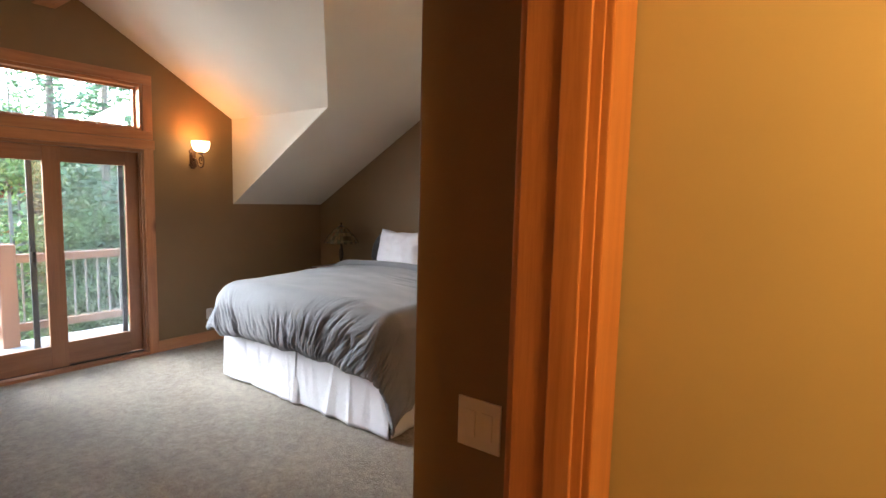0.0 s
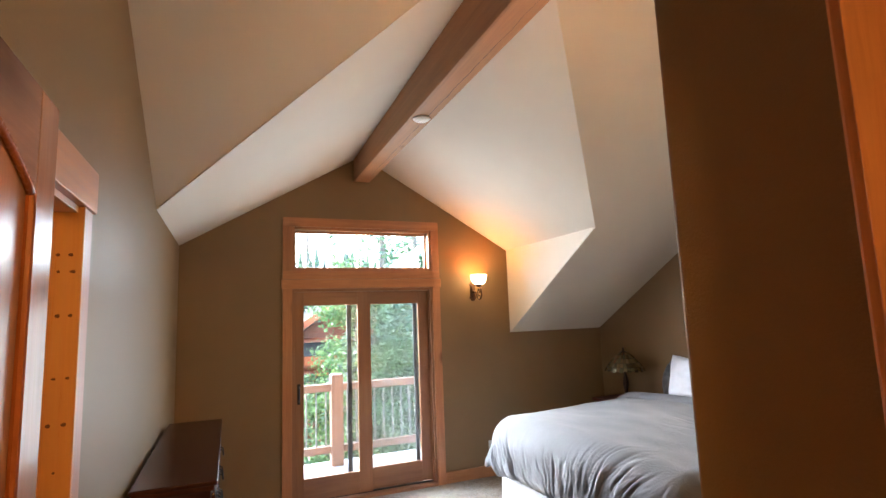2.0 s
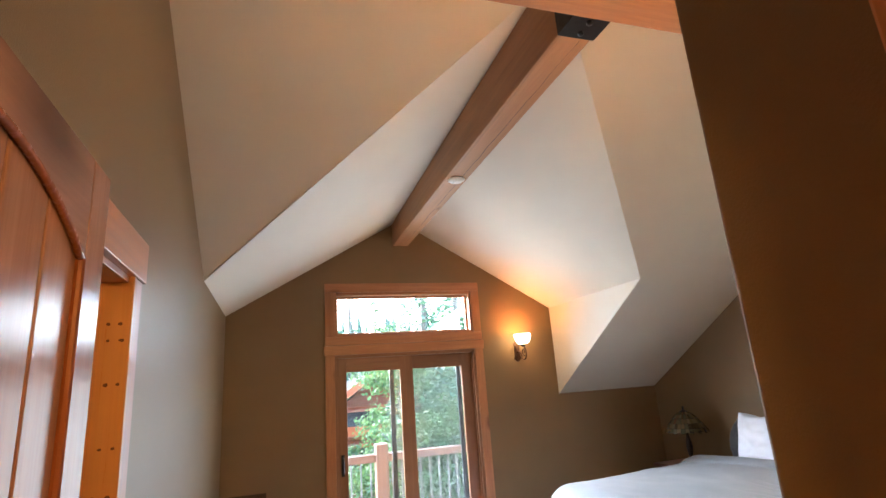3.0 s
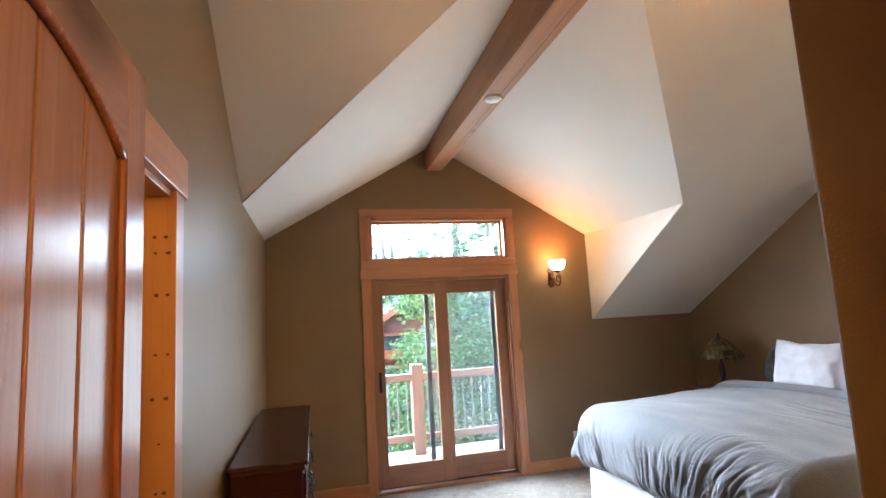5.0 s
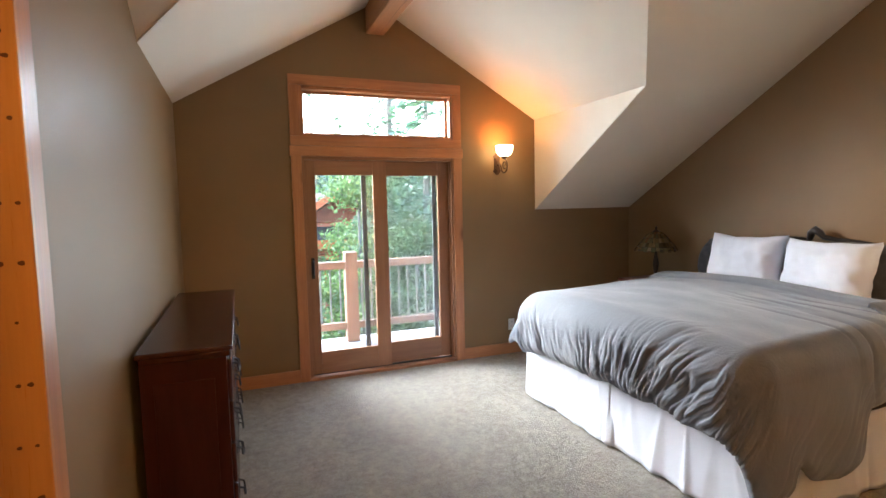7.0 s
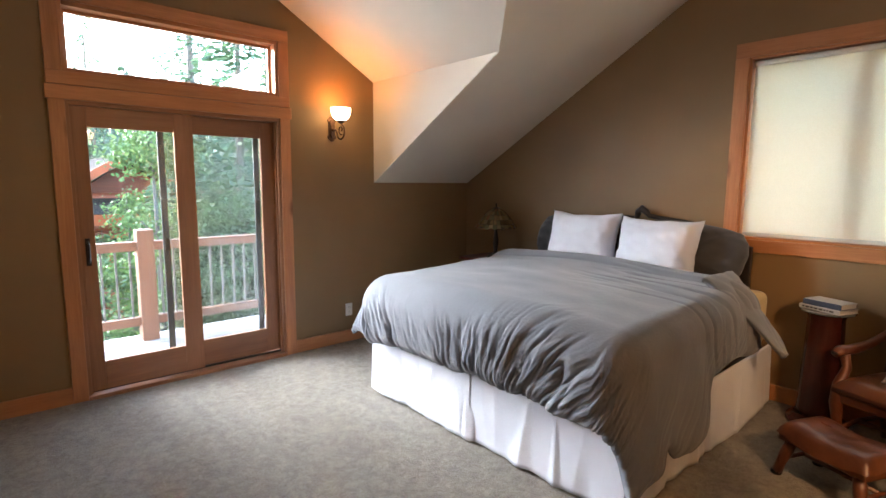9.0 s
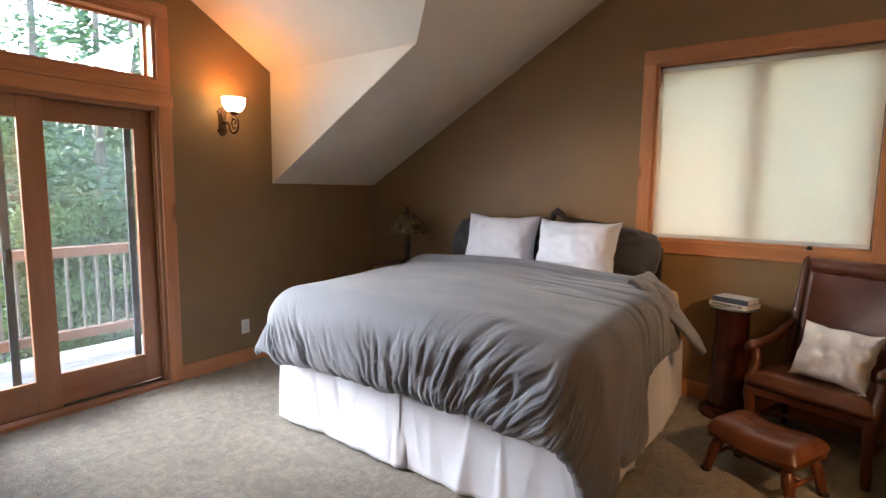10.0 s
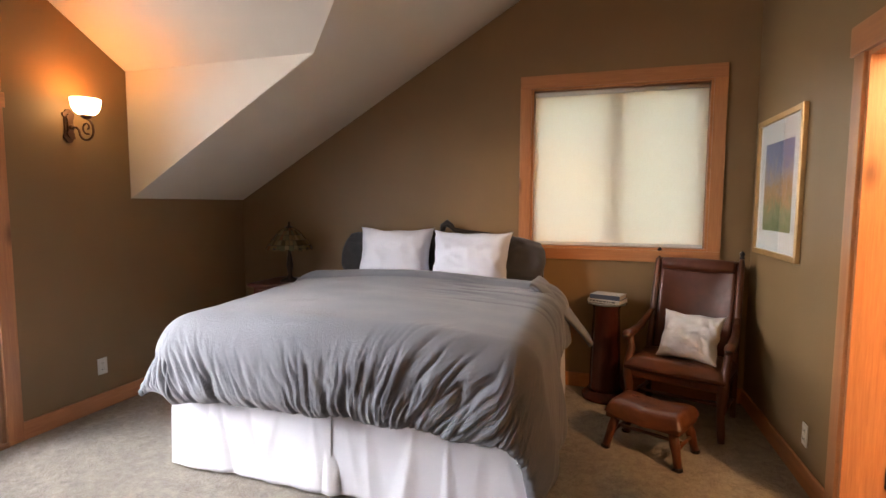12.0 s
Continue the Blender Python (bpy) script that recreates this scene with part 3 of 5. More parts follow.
part("track", box((FX - 0.062, DO0 + 0.022, 0.028), (FX - 0.05, DO1 - 0.022, 0.045)), M_TRACK, bd, "black floor track")
part("side_track", box((FX - 0.036, DO1 - 0.034, 0.03), (FX - 0.024, DO1 - 0.022, DOT - 0.03)), M_FIRD, bd)
GZ0, GZ1 = 0.25, 1.878


def sash(parent, y0, g0, g1, y1, x0, x1, z0, z1):
    part("stile", box((x0, y0, z0), (x1, g0, z1), 0.004), M_FIRD, parent)
    part("stile", box((x0, g1, z0), (x1, y1, z1), 0.004), M_FIRD, parent)
    part("bottom_rail", box((x0 + 0.001, g0, z0), (x1 - 0.001, g1, GZ0), 0.004), M_FIRDY, parent)
    part("top_rail", box((x0 + 0.001, g0, GZ1), (x1 - 0.001, g1, z1), 0.004), M_FIRDY, parent)
    xm = (x0 + x1) / 2
    g = part("pane", box((xm - 0.006, g0 - 0.005, GZ0 - 0.005), (xm + 0.006, g1 + 0.005, GZ1 + 0.005)), M_GLASS, parent, "clear glass pane")
    g.visible_shadow = False


pl = part("sliding_panel", box((FX - 0.048, DO0 + 0.022, 0.03), (FX - 0.012, DO0 + 0.032, DOT - 0.03)), M_FIRD, bd)
sash(pl, DO0 + 0.032, 1.178, 1.712, 1.845, FX - 0.048, FX - 0.012, 0.046, DOT - 0.032)
pr = part("fixed_panel", box((FX - 0.105, DO1 - 0.032, 0.03), (FX - 0.068, DO1 - 0.022, DOT - 0.03)), M_FIRD, bd)
sash(pr, 1.76, 1.86, 2.385, DO1 - 0.032, FX - 0.105, FX - 0.068, 0.046, DOT - 0.032)
hb = box((FX - 0.013, 1.115, 0.94), (FX - 0.004, 1.145, 1.13), 0.004)
tube([(FX - 0.005, 1.13, 0.96), (FX + 0.03, 1.13, 0.98), (FX + 0.03, 1.13, 1.09), (FX - 0.005, 1.13, 1.11)], 0.008, 8, hb)
part("door_handle", hb, M_BLACK, pl, "dark bronze pull handle")

# screen door outside the glass
M_SCREEN, nt, b = material("insect_screen", 0.8)
b.inputs["Base Color"].default_value = (0.20, 0.235, 0.235, 1)
b.inputs["Alpha"].default_value = 0.2
M_SFRAME = plain("screen_frame", (0.045, 0.052, 0.055), 0.5, 0.3)
sd = thing("screen_door", (0, 0, 0), 0, "dark framed sliding insect screen outside the glass", "screen door")
SX0, SX1 = FX - 0.150, FX - 0.132
for y0 in (1.625, 2.345):
    part("stile", box((SX0, y0, 0.03), (SX1, y0 + 0.045, 2.012), 0.003), M_SFRAME, sd)
part("bottom_rail", box((SX0, 1.67, 0.03), (SX1, 2.345, 0.09), 0.003), M_SFRAME, sd)
part("top_rail", box((SX0, 1.67, 1.955), (SX1, 2.345, 2.012), 0.003), M_SFRAME, sd)
m = part("mesh", box((SX0 + 0.008, 1.67, 0.09), (SX0 + 0.009, 2.345, 1.955)), M_SCREEN, sd, "fine grey mesh")
m.visible_shadow = False
part("handle", box((SX1 - 0.001, 1.632, 0.99), (SX1 + 0.018, 1.668, 1.09), 0.006), M_BLACK, sd, "black plastic handle")

# ---- transom ----
w1 = thing("window_1", (0, 0, 0), 0, "fixed fir-framed transom window over the balcony door", "window", kind="structure")
for y0, y1 in ((TR0, TR0 + 0.025), (TR1 - 0.025, TR1)):
    part("window_frame", box((FX - T - 0.005, y0, TRB), (FX + 0.004, y1, TRT), 0.003), M_FIR["z"], w1)
for z0, z1 in ((TRB, TRB + 0.03), (TRT - 0.03, TRT)):
    part("window_frame", box((FX - T - 0.005, TR0 + 0.025, z0), (FX + 0.004, TR1 - 0.025, z1), 0.003), M_FIR["y"], w1)
for y0, y1 in ((TR0 + 0.025, TR0 + 0.045), (TR1 - 0.045, TR1 - 0.025)):
    part("sash", box((FX - 0.12, y0, TRB + 0.03), (FX - 0.08, y1, TRT - 0.03), 0.003), M_FIR["z"], w1)
for z0, z1 in ((TRB + 0.03, TRB + 0.05), (TRT - 0.05, TRT - 0.03)):
    part("sash", box((FX - 0.12, TR0 + 0.045, z0), (FX - 0.08, TR1 - 0.045, z1), 0.003), M_FIR["y"], w1)
g = part("pane", box((FX - 0.106, TR0 + 0.04, TRB + 0.045), (FX - 0.094, TR1 - 0.04, TRT - 0.045)), M_GLASS, w1, "clear glass pane")
g.visible_shadow = False

# ---- window by the bed with roller blind ----
w2 = thing("window_2", (0, 0, 0), 0, "fir-cased window beside the bed", "window", kind="structure")
for x0 in (W0 - CW, W1):
    part("casing", box((x0, NY - CP, WB), (x0 + CW, NY + 0.001, WT), 0.004), M_FIR["z"], w2)
part("casing", box((W0 - CW, NY - CP, WT), (W1 + CW, NY + 0.001, WT + CW + 0.01), 0.004), M_FIR["x"], w2)
part("casing", box((W0 - CW, NY - CP - 0.003, WB - CW), (W1 + CW, NY + 0.001, WB), 0.004), M_FIR["x"], w2)
for x0, x1 in ((W0, W0 + 0.018), (W1 - 0.018, W1)):
    part("reveal", box((x0, NY - 0.004, WB), (x1, NY + T, WT), 0.002), M_FIR["z"], w2)
for z0, z1 in ((WB, WB + 0.018), (WT - 0.018, WT)):
    part("reveal", box((W0 + 0.018, NY - 0.004, z0), (W1 - 0.018, NY + T, z1), 0.002), M_FIR["x"], w2)
WM = (W0 + W1) / 2
for x0, x1 in ((W0 + 0.018, W0 + 0.06), (WM - 0.045, WM + 0.045), (W1 - 0.06, W1 - 0.018)):
    part("window_frame", box((x0, NY + 0.085, WB + 0.018), (x1, NY + 0.135, WT - 0.018), 0.003), M_FIRD, w2)
for z0, z1 in ((WB + 0.018, WB + 0.06), (WT - 0.06, WT - 0.018)):
    part("window_frame", box((W0 + 0.06, NY + 0.09, z0), (W1 - 0.06, NY + 0.13, z1), 0.003), M_FIRD, w2)
for x0, x1 in ((W0 + 0.055, WM - 0.04), (WM + 0.04, W1 - 0.055)):
    g = part("pane", box((x0, NY + 0.105, WB + 0.055), (x1, NY + 0.115, WT - 0.055)), M_GLASS, w2, "clear glass pane")
    g.visible_shadow = False
rb = thing("roller_blind", (0, 0, 0), 0, "closed cream translucent roller blind glowing with daylight", "blind")
part("fabric", box((W0 + 0.026, NY + 0.030, WB + 0.045), (W1 - 0.026, NY + 0.0312, WT - 0.03)), blind_material(), rb)
M_BAR = plain("blind_bar", (0.66, 0.64, 0.58), 0.6, 0, 0.03)
part("bottom_bar", box((W0 + 0.026, NY + 0.024, WB + 0.022), (W1 - 0.026, NY + 0.036, WB + 0.047), 0.004), M_BAR, rb, "pale bottom bar")
rl = tube([(W0 + 0.022, NY + 0.042, WT - 0.045), (W1 - 0.022, NY + 0.042, WT - 0.045)], 0.022, 14)
part("roller", rl, M_BAR, rb, "roller tube", True)

# ---- balcony ----
M_DECK = wood("deck_grey", (0.30, 0.30, 0.29), (0.43, 0.43, 0.415), "y", 0.7, 20, 0.0)
M_RAIL = wood("rail_cedar", (0.20, 0.10, 0.062), (0.30, 0.16, 0.10), "y", 0.6, 24, 0.4, 0.05, 3)
M_RAILZ = wood("rail_cedar_post", (0.20, 0.10, 0.062), (0.30, 0.16, 0.10), "z", 0.6, 24, 0.6, 0.05, 3)
M_BALUSTER = plain("grey_baluster", (0.22, 0.21, 0.2), 0.5, 0.4)
deck = structure("balcony_deck", box((-7.32, -1.6, -0.30), (FX - T - 0.002, 5.6, -0.085)), M_RAILZ, "pale weathered board balcony deck", "balcony")
for i in range(11):
    x0 = FX - T - 0.015 - 0.14 * (i + 1)
    part("board", box((x0, -1.6, -0.083), (x0 + 0.134, 5.6, -0.055), 0.004), M_DECK, deck)
rail = thing("balcony_railing", (0, 0, 0), 0, "cedar balcony railing with slim grey balusters", "railing")
RX = -7.1
for y in (-1.35, 1.77, 4.9):
    part("post", box((RX - 0.075, y - 0.075, -0.055), (RX + 0.075, y + 0.075, 1.05), 0.016), M_RAILZ, rail)
for y0, y1 in ((-1.275, 1.695), (1.845, 4.825)):
    part("top_rail", box((RX - 0.045, y0, 0.845), (RX + 0.045, y1, 0.935), 0.008), M_RAIL, rail)
    part("bottom_rail", box((RX - 0.035, y0, 0.10), (RX + 0.035, y1, 0.185), 0.008), M_RAIL, rail)
    k = int((y1 - y0) / 0.118)
    for i in range(k):
        y = y0 + (y1 - y0) * (i + 0.5) / k
        part("baluster", box((RX - 0.009, y - 0.009, 0.18), (RX + 0.009, y + 0.009, 0.85)), M_BALUSTER, rail)

# ---- outside ----
GZ = -3.3
M_GROUND = plain("forest_floor", (0.045, 0.05, 0.026), 0.95, 0, 0.5, 2.2, 0.6)
gb = bmesh.new()
bmesh.ops.create_grid(gb, x_segments=60, y_segments=60, size=900)
for v in gb.verts:
    v.co.z = GZ + 0.25 * noise.noise(Vector((v.co.x * 0.05, v.co.y * 0.05, 0)))
structure("ground", gb, M_GROUND, "shaded forest floor with grass and litter", "ground")


def leaf_material(name, dark, light):
    m, nt, b = material(name, 0.6)
    geo = nt.nodes.new("ShaderNodeNewGeometry")
    col = ramp(nt, geo.outputs["Random Per Island"], [(0.0, dark), (1.0, light)])
    nt.links.new(col, b.inputs["Base Color"])
    tr = nt.nodes.new("ShaderNodeBsdfTranslucent")
    nt.links.new(col, tr.inputs["Color"])
    mx = nt.nodes.new("ShaderNodeMixShader")
    mx.inputs[0].default_value = 0.3
    nt.links.new(b.outputs[0], mx.inputs[1])
    nt.links.new(tr.outputs[0], mx.inputs[2])
    nt.links.new(mx.outputs[0], nt.nodes["Material Output"].inputs["Surface"])
    return m


M_NEEDLE = leaf_material("spruce_needles", (0.055, 0.105, 0.062), (0.14, 0.23, 0.115))
M_LEAF = leaf_material("aspen_leaves", (0.06, 0.115, 0.035), (0.15, 0.24, 0.075))
# the far trees' haze is put into their colour, lightened for it
M_FARWOOD = leaf_material("far_spruce_hazed", (0.04, 0.072, 0.05), (0.08, 0.12, 0.075))
M_BARK = plain("conifer_bark", (0.17, 0.14, 0.115), 0.9, 0, 0.35, 20, 0.8)
M_BARK2 = plain("aspen_bark", (0.11, 0.105, 0.09), 0.8, 0, 0.3, 14, 0.4)


def from_arrays(name, verts, faces, mat, parent=None):
    me = bpy.data.meshes.new(name)
    me.from_pydata(verts, [], faces)
    me.materials.append(mat)
    ob = new(name, me)
    ob.parent = parent
    return ob


def conifer(height, spread, seed, label, bare=0.18, sprays=9):
    r = random.Random(seed)
    t = thing("conifer_tree", (0, 0, GZ), 0, label, "tree", "conifers round the house")
    lean = (r.uniform(-0.2, 0.2), r.uniform(-0.2, 0.2))
    part("trunk", tube([(lean[0] * f * f, lean[1] * f * f, height * f) for f in (0, 0.15, 0.4, 0.7, 1)], [height * 0.016, height * 0.013, height * 0.010, height * 0.006, 0.01], 8), M_BARK, t)
    verts, faces = [], []
    z = height * bare
    while z < height * 0.99:
        f = (z / height - bare) / (1 - bare)
        reach = spread * (1 - f) ** 0.75 * (0.55 + 0.45 * min(1, f * 6)) + 0.12
        for k in range(r.randint(4, 6)):
            a = r.uniform(0, 2 * math.pi)
            ln = reach * r.uniform(0.6, 1.12)
            droop = r.uniform(0.18, 0.5)
            d = Vector((math.cos(a), math.sin(a), 0))
            side = Vector((-d.y, d.x, 0))
            steps = max(3, int(ln / 0.16))
            for i in range(1, steps + 1):
                u = i / steps
                c = d * (ln * u) + Vector((lean[0] * f * f, lean[1] * f * f, z - droop * ln * u * u + 0.12 * ln * u))
                for s in range(3):
                    w = 0.30 * (1 - 0.55 * u) * min(1.0, ln * 0.8 + 0.2)
                    e = c + side * r.uniform(-1, 1) * w + Vector((0, 0, r.uniform(-0.16, 0.05)))
                    q = (d * r.uniform(0.2, 1) + side * r.uniform(-1, 1) + Vector((0, 0, r.uniform(-0.5, 0.15)))).normalized()
                    o = q.cross(Vector((r.uniform(-1, 1), r.uniform(-1, 1), 1))).normalized()
                    l, h = r.uniform(0.10, 0.22), r.uniform(0.025, 0.055)
                    n0 = len(verts)
                    verts.extend([e - q * l * 0.4 + o * h * 0.5, e - q * l * 0.4 - o * h * 0.5, e + q * l * 0.35 - o * h, e + q * l, e + q * l * 0.3 + o * h])
                    faces.append((n0, n0 + 1, n0 + 2, n0 + 3, n0 + 4))
        z += r.uniform(0.16, 0.30) * (0.7 + height / 24)
    from_arrays("crown", verts, faces, M_NEEDLE, t)
    return t


c1 = conifer(13.5, 1.9, 3, "tall dark green spruce with drooping branches")
c2 = conifer(10.0, 1.6, 8, "dark green spruce of middle height")
c3 = conifer(6.2, 1.5, 15, "young green spruce with low branches", 0.06)
c1.matrix_world = pose(-15.0, 7.0, GZ, 0, 0, 20)
c2.matrix_world = pose(-12.2, 4.6, GZ)
c3.matrix_world = pose(-12.4, 3.6, GZ)
rng = random.Random(21)
for x, y, s in ((-19, 9.5, 1.1), (-13.4, 9.3, 0.95), (-22, 6.6, 1.15), (-24, 12.5, 1.2), (-17.5, 13.5, 1.0), (-28, 4.2, 0.9), (-11.2, 12.5, 0.9)):
    o = copy_thing(c1, pose(x, y, GZ, 0, 0, rng.uniform(0, 360)))
    o.scale = (s, s, s)
for x, y, s in ((-13.5, 5.9, 1.0), (-26, 1.2, 0.95), (-24, -2.5, 1.0), (-10.6, 7.3, 0.9), (-20, 4.3, 0.85), (-30, 7.5, 1.1), (-31, -1.5, 1.05), (-15.5, 10.8, 1.0), (-27, 10, 1.1), (-21, 1.6, 0.72), (-22, 2.8, 0.76), (-25.2, 3.9, 0.8), (-25, 5.0, 0.82), (-20.5, 0.5, 0.7), (-25.5, 2.2, 0.85)):
    o = copy_thing(c2, pose(x, y, GZ, 0, 0, rng.uniform(0, 360)))
    o.scale = (s, s, s)
for x, y, s in ((-14.3, 4.9, 0.9), (-10.5, 5.7, 0.8), (-13.0, 7.6, 1.0), (-17.0, 5.2, 1.0), (-14.6, 3.75, 0.78), (-13.4, 2.15, 0.62), (-15.2, 4.4, 0.85), (-11.8, 5.0, 0.7), (-9.6, 9.2, 0.85)):
    o = copy_thing(c3, pose(x, y, GZ, 0, 0, rng.uniform(0, 360)))
    o.scale = (s, s, s)


def aspen(seed, height, label):
    r = random.Random(seed)
    t = thing("aspen_tree", (0, 0, GZ), 0, label, "tree", "young aspens by the balcony")
    part("trunk", tube([(0.04 * math.sin(3 * f), 0.05 * math.sin(2 * f), height * f) for f in (0, 0.3, 0.6, 0.85, 1)], [0.05, 0.042, 0.03, 0.018, 0.006], 8), M_BARK2, t)
    verts, faces = [], []
    limbs = None
    for k in range(26):
        z = height * r.uniform(0.3, 0.97)
        a, ln = r.uniform(0, 2 * math.pi), r.uniform(0.35, 0.95) * (1.1 - z / height) * 1.6 + 0.15
        tip = Vector((math.cos(a) * ln, math.sin(a) * ln, z + ln * r.uniform(0.1, 0.6)))
        limbs = tube([(0, 0, z), tuple(tip * 0.5 + Vector((0, 0, z * 0.5 + 0.03))), tuple(tip)], [0.012, 0.008, 0.003], 5, limbs)
        for j in range(170):
            c = Vector((0, 0, z)).lerp(tip, r.uniform(0.25, 1.1)) + Vector((r.gauss(0, 0.11), r.gauss(0, 0.11), r.gauss(0, 0.1)))
            q = Vector((r.uniform(-1, 1), r.uniform(-1, 1), r.uniform(-1, 0.3))).normalized()
            o = q.cross(Vector((r.uniform(-1, 1), r.uniform(-1, 1), r.uniform(-1, 1)))).normalized()
            s = r.uniform(0.018, 0.036)
            n0 = len(verts)
            verts.extend([c - q * s, c - q * s * 0.3 + o * s * 0.8, c + q * s * 0.5 + o * s * 0.5, c + q * s * 1.2, c + q * s * 0.5 - o * s * 0.5, c - q * s * 0.3 - o * s * 0.8])
            faces.append(tuple(range(n0, n0 + 6)))
    tagged(part("limbs", limbs, M_BARK2, t), kind="stuff")
    from_arrays("crown", verts, faces, M_LEAF, t)
    return t


a1 = aspen(4, 5.2, "young aspen with bright green leaves")
a1.matrix_world = pose(-9.9, 0.5, GZ - 0.3)
copy_thing(a1, pose(-11.3, 3.35, GZ - 0.7, 0, 0, 130))
a2 = aspen(9, 4.6, "slim aspen with light green leaves")
a2.matrix_world = pose(-10.9, 3.9, GZ)
copy_thing(a2, pose(-9.4, 4.6, GZ, 0, 0, 75))
copy_thing(a2, pose(-13.2, 2.7, GZ, 0, 0, 15))
for x, y, k in ((-11.0, 2.72, 1.2), (-12.2, 3.15, 1.25)):
    o = copy_thing(a1, pose(x, y, GZ, 0, 0, 60 * k))
    o.scale = (k, k, k)
copy_thing(a2, pose(-13.8, 3.3, GZ - 0.5, 0, 0, 115))
copy_thing(a1, pose(-12.6, 4.15, GZ - 0.4, 0, 0, 300))
copy_thing(a2, pose(-9.9, 1.1, GZ, 0, 0, 200))

# far woods
vs, fs = [], []
r = random.Random(77)
for k in range(800):
    a = r.uniform(-1.5, 1.5)
    d = r.uniform(36, 75)
    x, y = -d * math.cos(a), d * math.sin(a) + 3
    h, w = r.uniform(7.5, 11.5) + (d - 36) * 0.12, r.uniform(1.2, 2.1)
    for tier in range(9):
        zt = GZ + h * (tier + 1.6) / 10.4
        zb = GZ + h * tier / 10.5
        rad = w * (1 - tier / 9.6)
        n0, m = len(vs), 11
        vs.append((x, y, zt))
        for j in range(m):
            an = 2 * math.pi * (j + r.random() * 0.7) / m
            q = rad * r.uniform(0.55, 1.15)
            vs.append((x + q * math.cos(an), y + q * math.sin(an), zb + r.uniform(-0.3, 0.3)))
        fs.extend([(n0, n0 + 1 + j, n0 + 1 + (j + 1) % m) for j in range(m)])
far = from_arrays("far_woods", vs, fs, M_FARWOOD)
tagged(far, "distant dense dark green conifer woods", "woods", kind="stuff")

# neighbouring log house
M_LOG = wood("red_log", (0.16, 0.035, 0.015), (0.25, 0.06, 0.024), "y", 0.5, 18, 0.4, 0.05, 2)
M_FASCIA = plain("orange_red_fascia", (0.36, 0.075, 0.022), 0.5, 0, 0.15, 4)
M_SHINGLE = plain("brown_shingle", (0.045, 0.036, 0.03), 0.9, 0, 0.3, 12, 0.5)
M_SHINGLE.node_tree.nodes["Principled BSDF"].inputs["Specular IOR Level"].default_value = 0.1
M_DARKGLASS = plain("dark_pane", (0.02, 0.025, 0.03), 0.08, 0, 0.1)
house = thing("log_house", (-17.2, 4.0, GZ), 0, "red-stained log house with orange gable trim among trees", "house")
HW = 4.6
hw = part("wall", box((-7, -1.9, 0), (-0.15, HW, 4.6)), M_LOG, house)
for i in range(18):
    z = 0.13 + 0.25 * i
    part("log", tube([(0, -2.1 + (i % 2) * 0.06, z), (0, HW + 0.2, z)], 0.125, 10), M_LOG, house, smooth=True)
part("gable", prism([(-0.12, -1.6, 4.5), (-0.12, 0.6, 4.5), (-0.12, -0.5, 5.3)], (-0.3, 0, 0)), M_LOG, house)
part("roof", prism([(0.5, -1.8, 4.55), (0.5, -0.5, 5.4), (0.5, 0.8, 4.55), (0.5, 0.8, 4.66), (0.5, -0.5, 5.52), (0.5, -1.8, 4.66)], (-6, 0, 0)), M_SHINGLE, house)
for sgn in (-1, 1):
    part("fascia", prism([(0.52, -0.5, 5.36), (0.52, -0.5, 5.58), (0.52, -0.5 + sgn * 1.4, 4.7), (0.52, -0.5 + sgn * 1.4, 4.46)], (0.05, 0, 0)), M_FASCIA, house, "orange-red fascia board")
part("lower_roof", prism([(0.9, -2.2, 3.9), (0.9, HW + 0.4, 3.9), (-0.2, HW + 0.4, 4.4), (-0.2, -2.2, 4.4)], (0, 0, 0.1)), M_SHINGLE, house)
part("lower_fascia", box((0.88, -2.2, 3.72), (0.93, HW + 0.4, 3.98)), M_FASCIA, house, "orange-red eave board")
for y in (-0.6, 1.3):
    wd = part("window", box((0.1, y - 0.45, 2.2), (0.16, y + 0.45, 3.4), 0.01), M_FASCIA, house)
    part("window_pane", box((0.15, y - 0.37, 2.28), (0.17, y + 0.37, 3.32)), M_DARKGLASS, wd)


# ---- things in the bedroom ----
def grid_mesh(nu, nv, f, close=False):
    bm = bmesh.new()
    rows = [[bm.verts.new(f(i / nu, j / nv)) for j in range(nv + 1)] for i in range(nu + 1)]
    for i in range(nu):
        for j in range(nv):
            bm.faces.new((rows[i][j], rows[i + 1][j], rows[i + 1][j + 1], rows[i][j + 1]))
    return bm


def thick(ob, depth, offset=-1):
    mod = ob.modifiers.new("thickness", "SOLIDIFY")
    mod.thickness, mod.offset = depth, offset
    return ob


def n3(x, y, z=0.0):
    return noise.noise(Vector((x, y, z)))


# bed
BX0, BX1, BY0, BY1 = -4.45, -2.46, 2.68, 4.64
M_SHEET = cloth("ochre_sheet", (0.50, 0.36, 0.16), 0.9, 400, 0.08, 0.2)
M_DARKWOOD = plain("black_walnut", (0.022, 0.016, 0.013), 0.4, 0, 0.2)
bed = thing("bed", (0, 0, 0), 0, "king bed with white pleated bed skirt and dark headboard", "bed")
part("box_base", box((BX0 + 0.04, BY0 + 0.05, 0.03), (BX1 - 0.04, BY1 - 0.02, 0.42), 0.02), M_DARKWOOD, bed)
part("mattress", box((BX0 + 0.03, BY0 + 0.06, 0.42), (BX1 - 0.03, BY1 - 0.01, 0.80), 0.07, 4), M_SHEET, bed, "mattress in an ochre sheet", True)


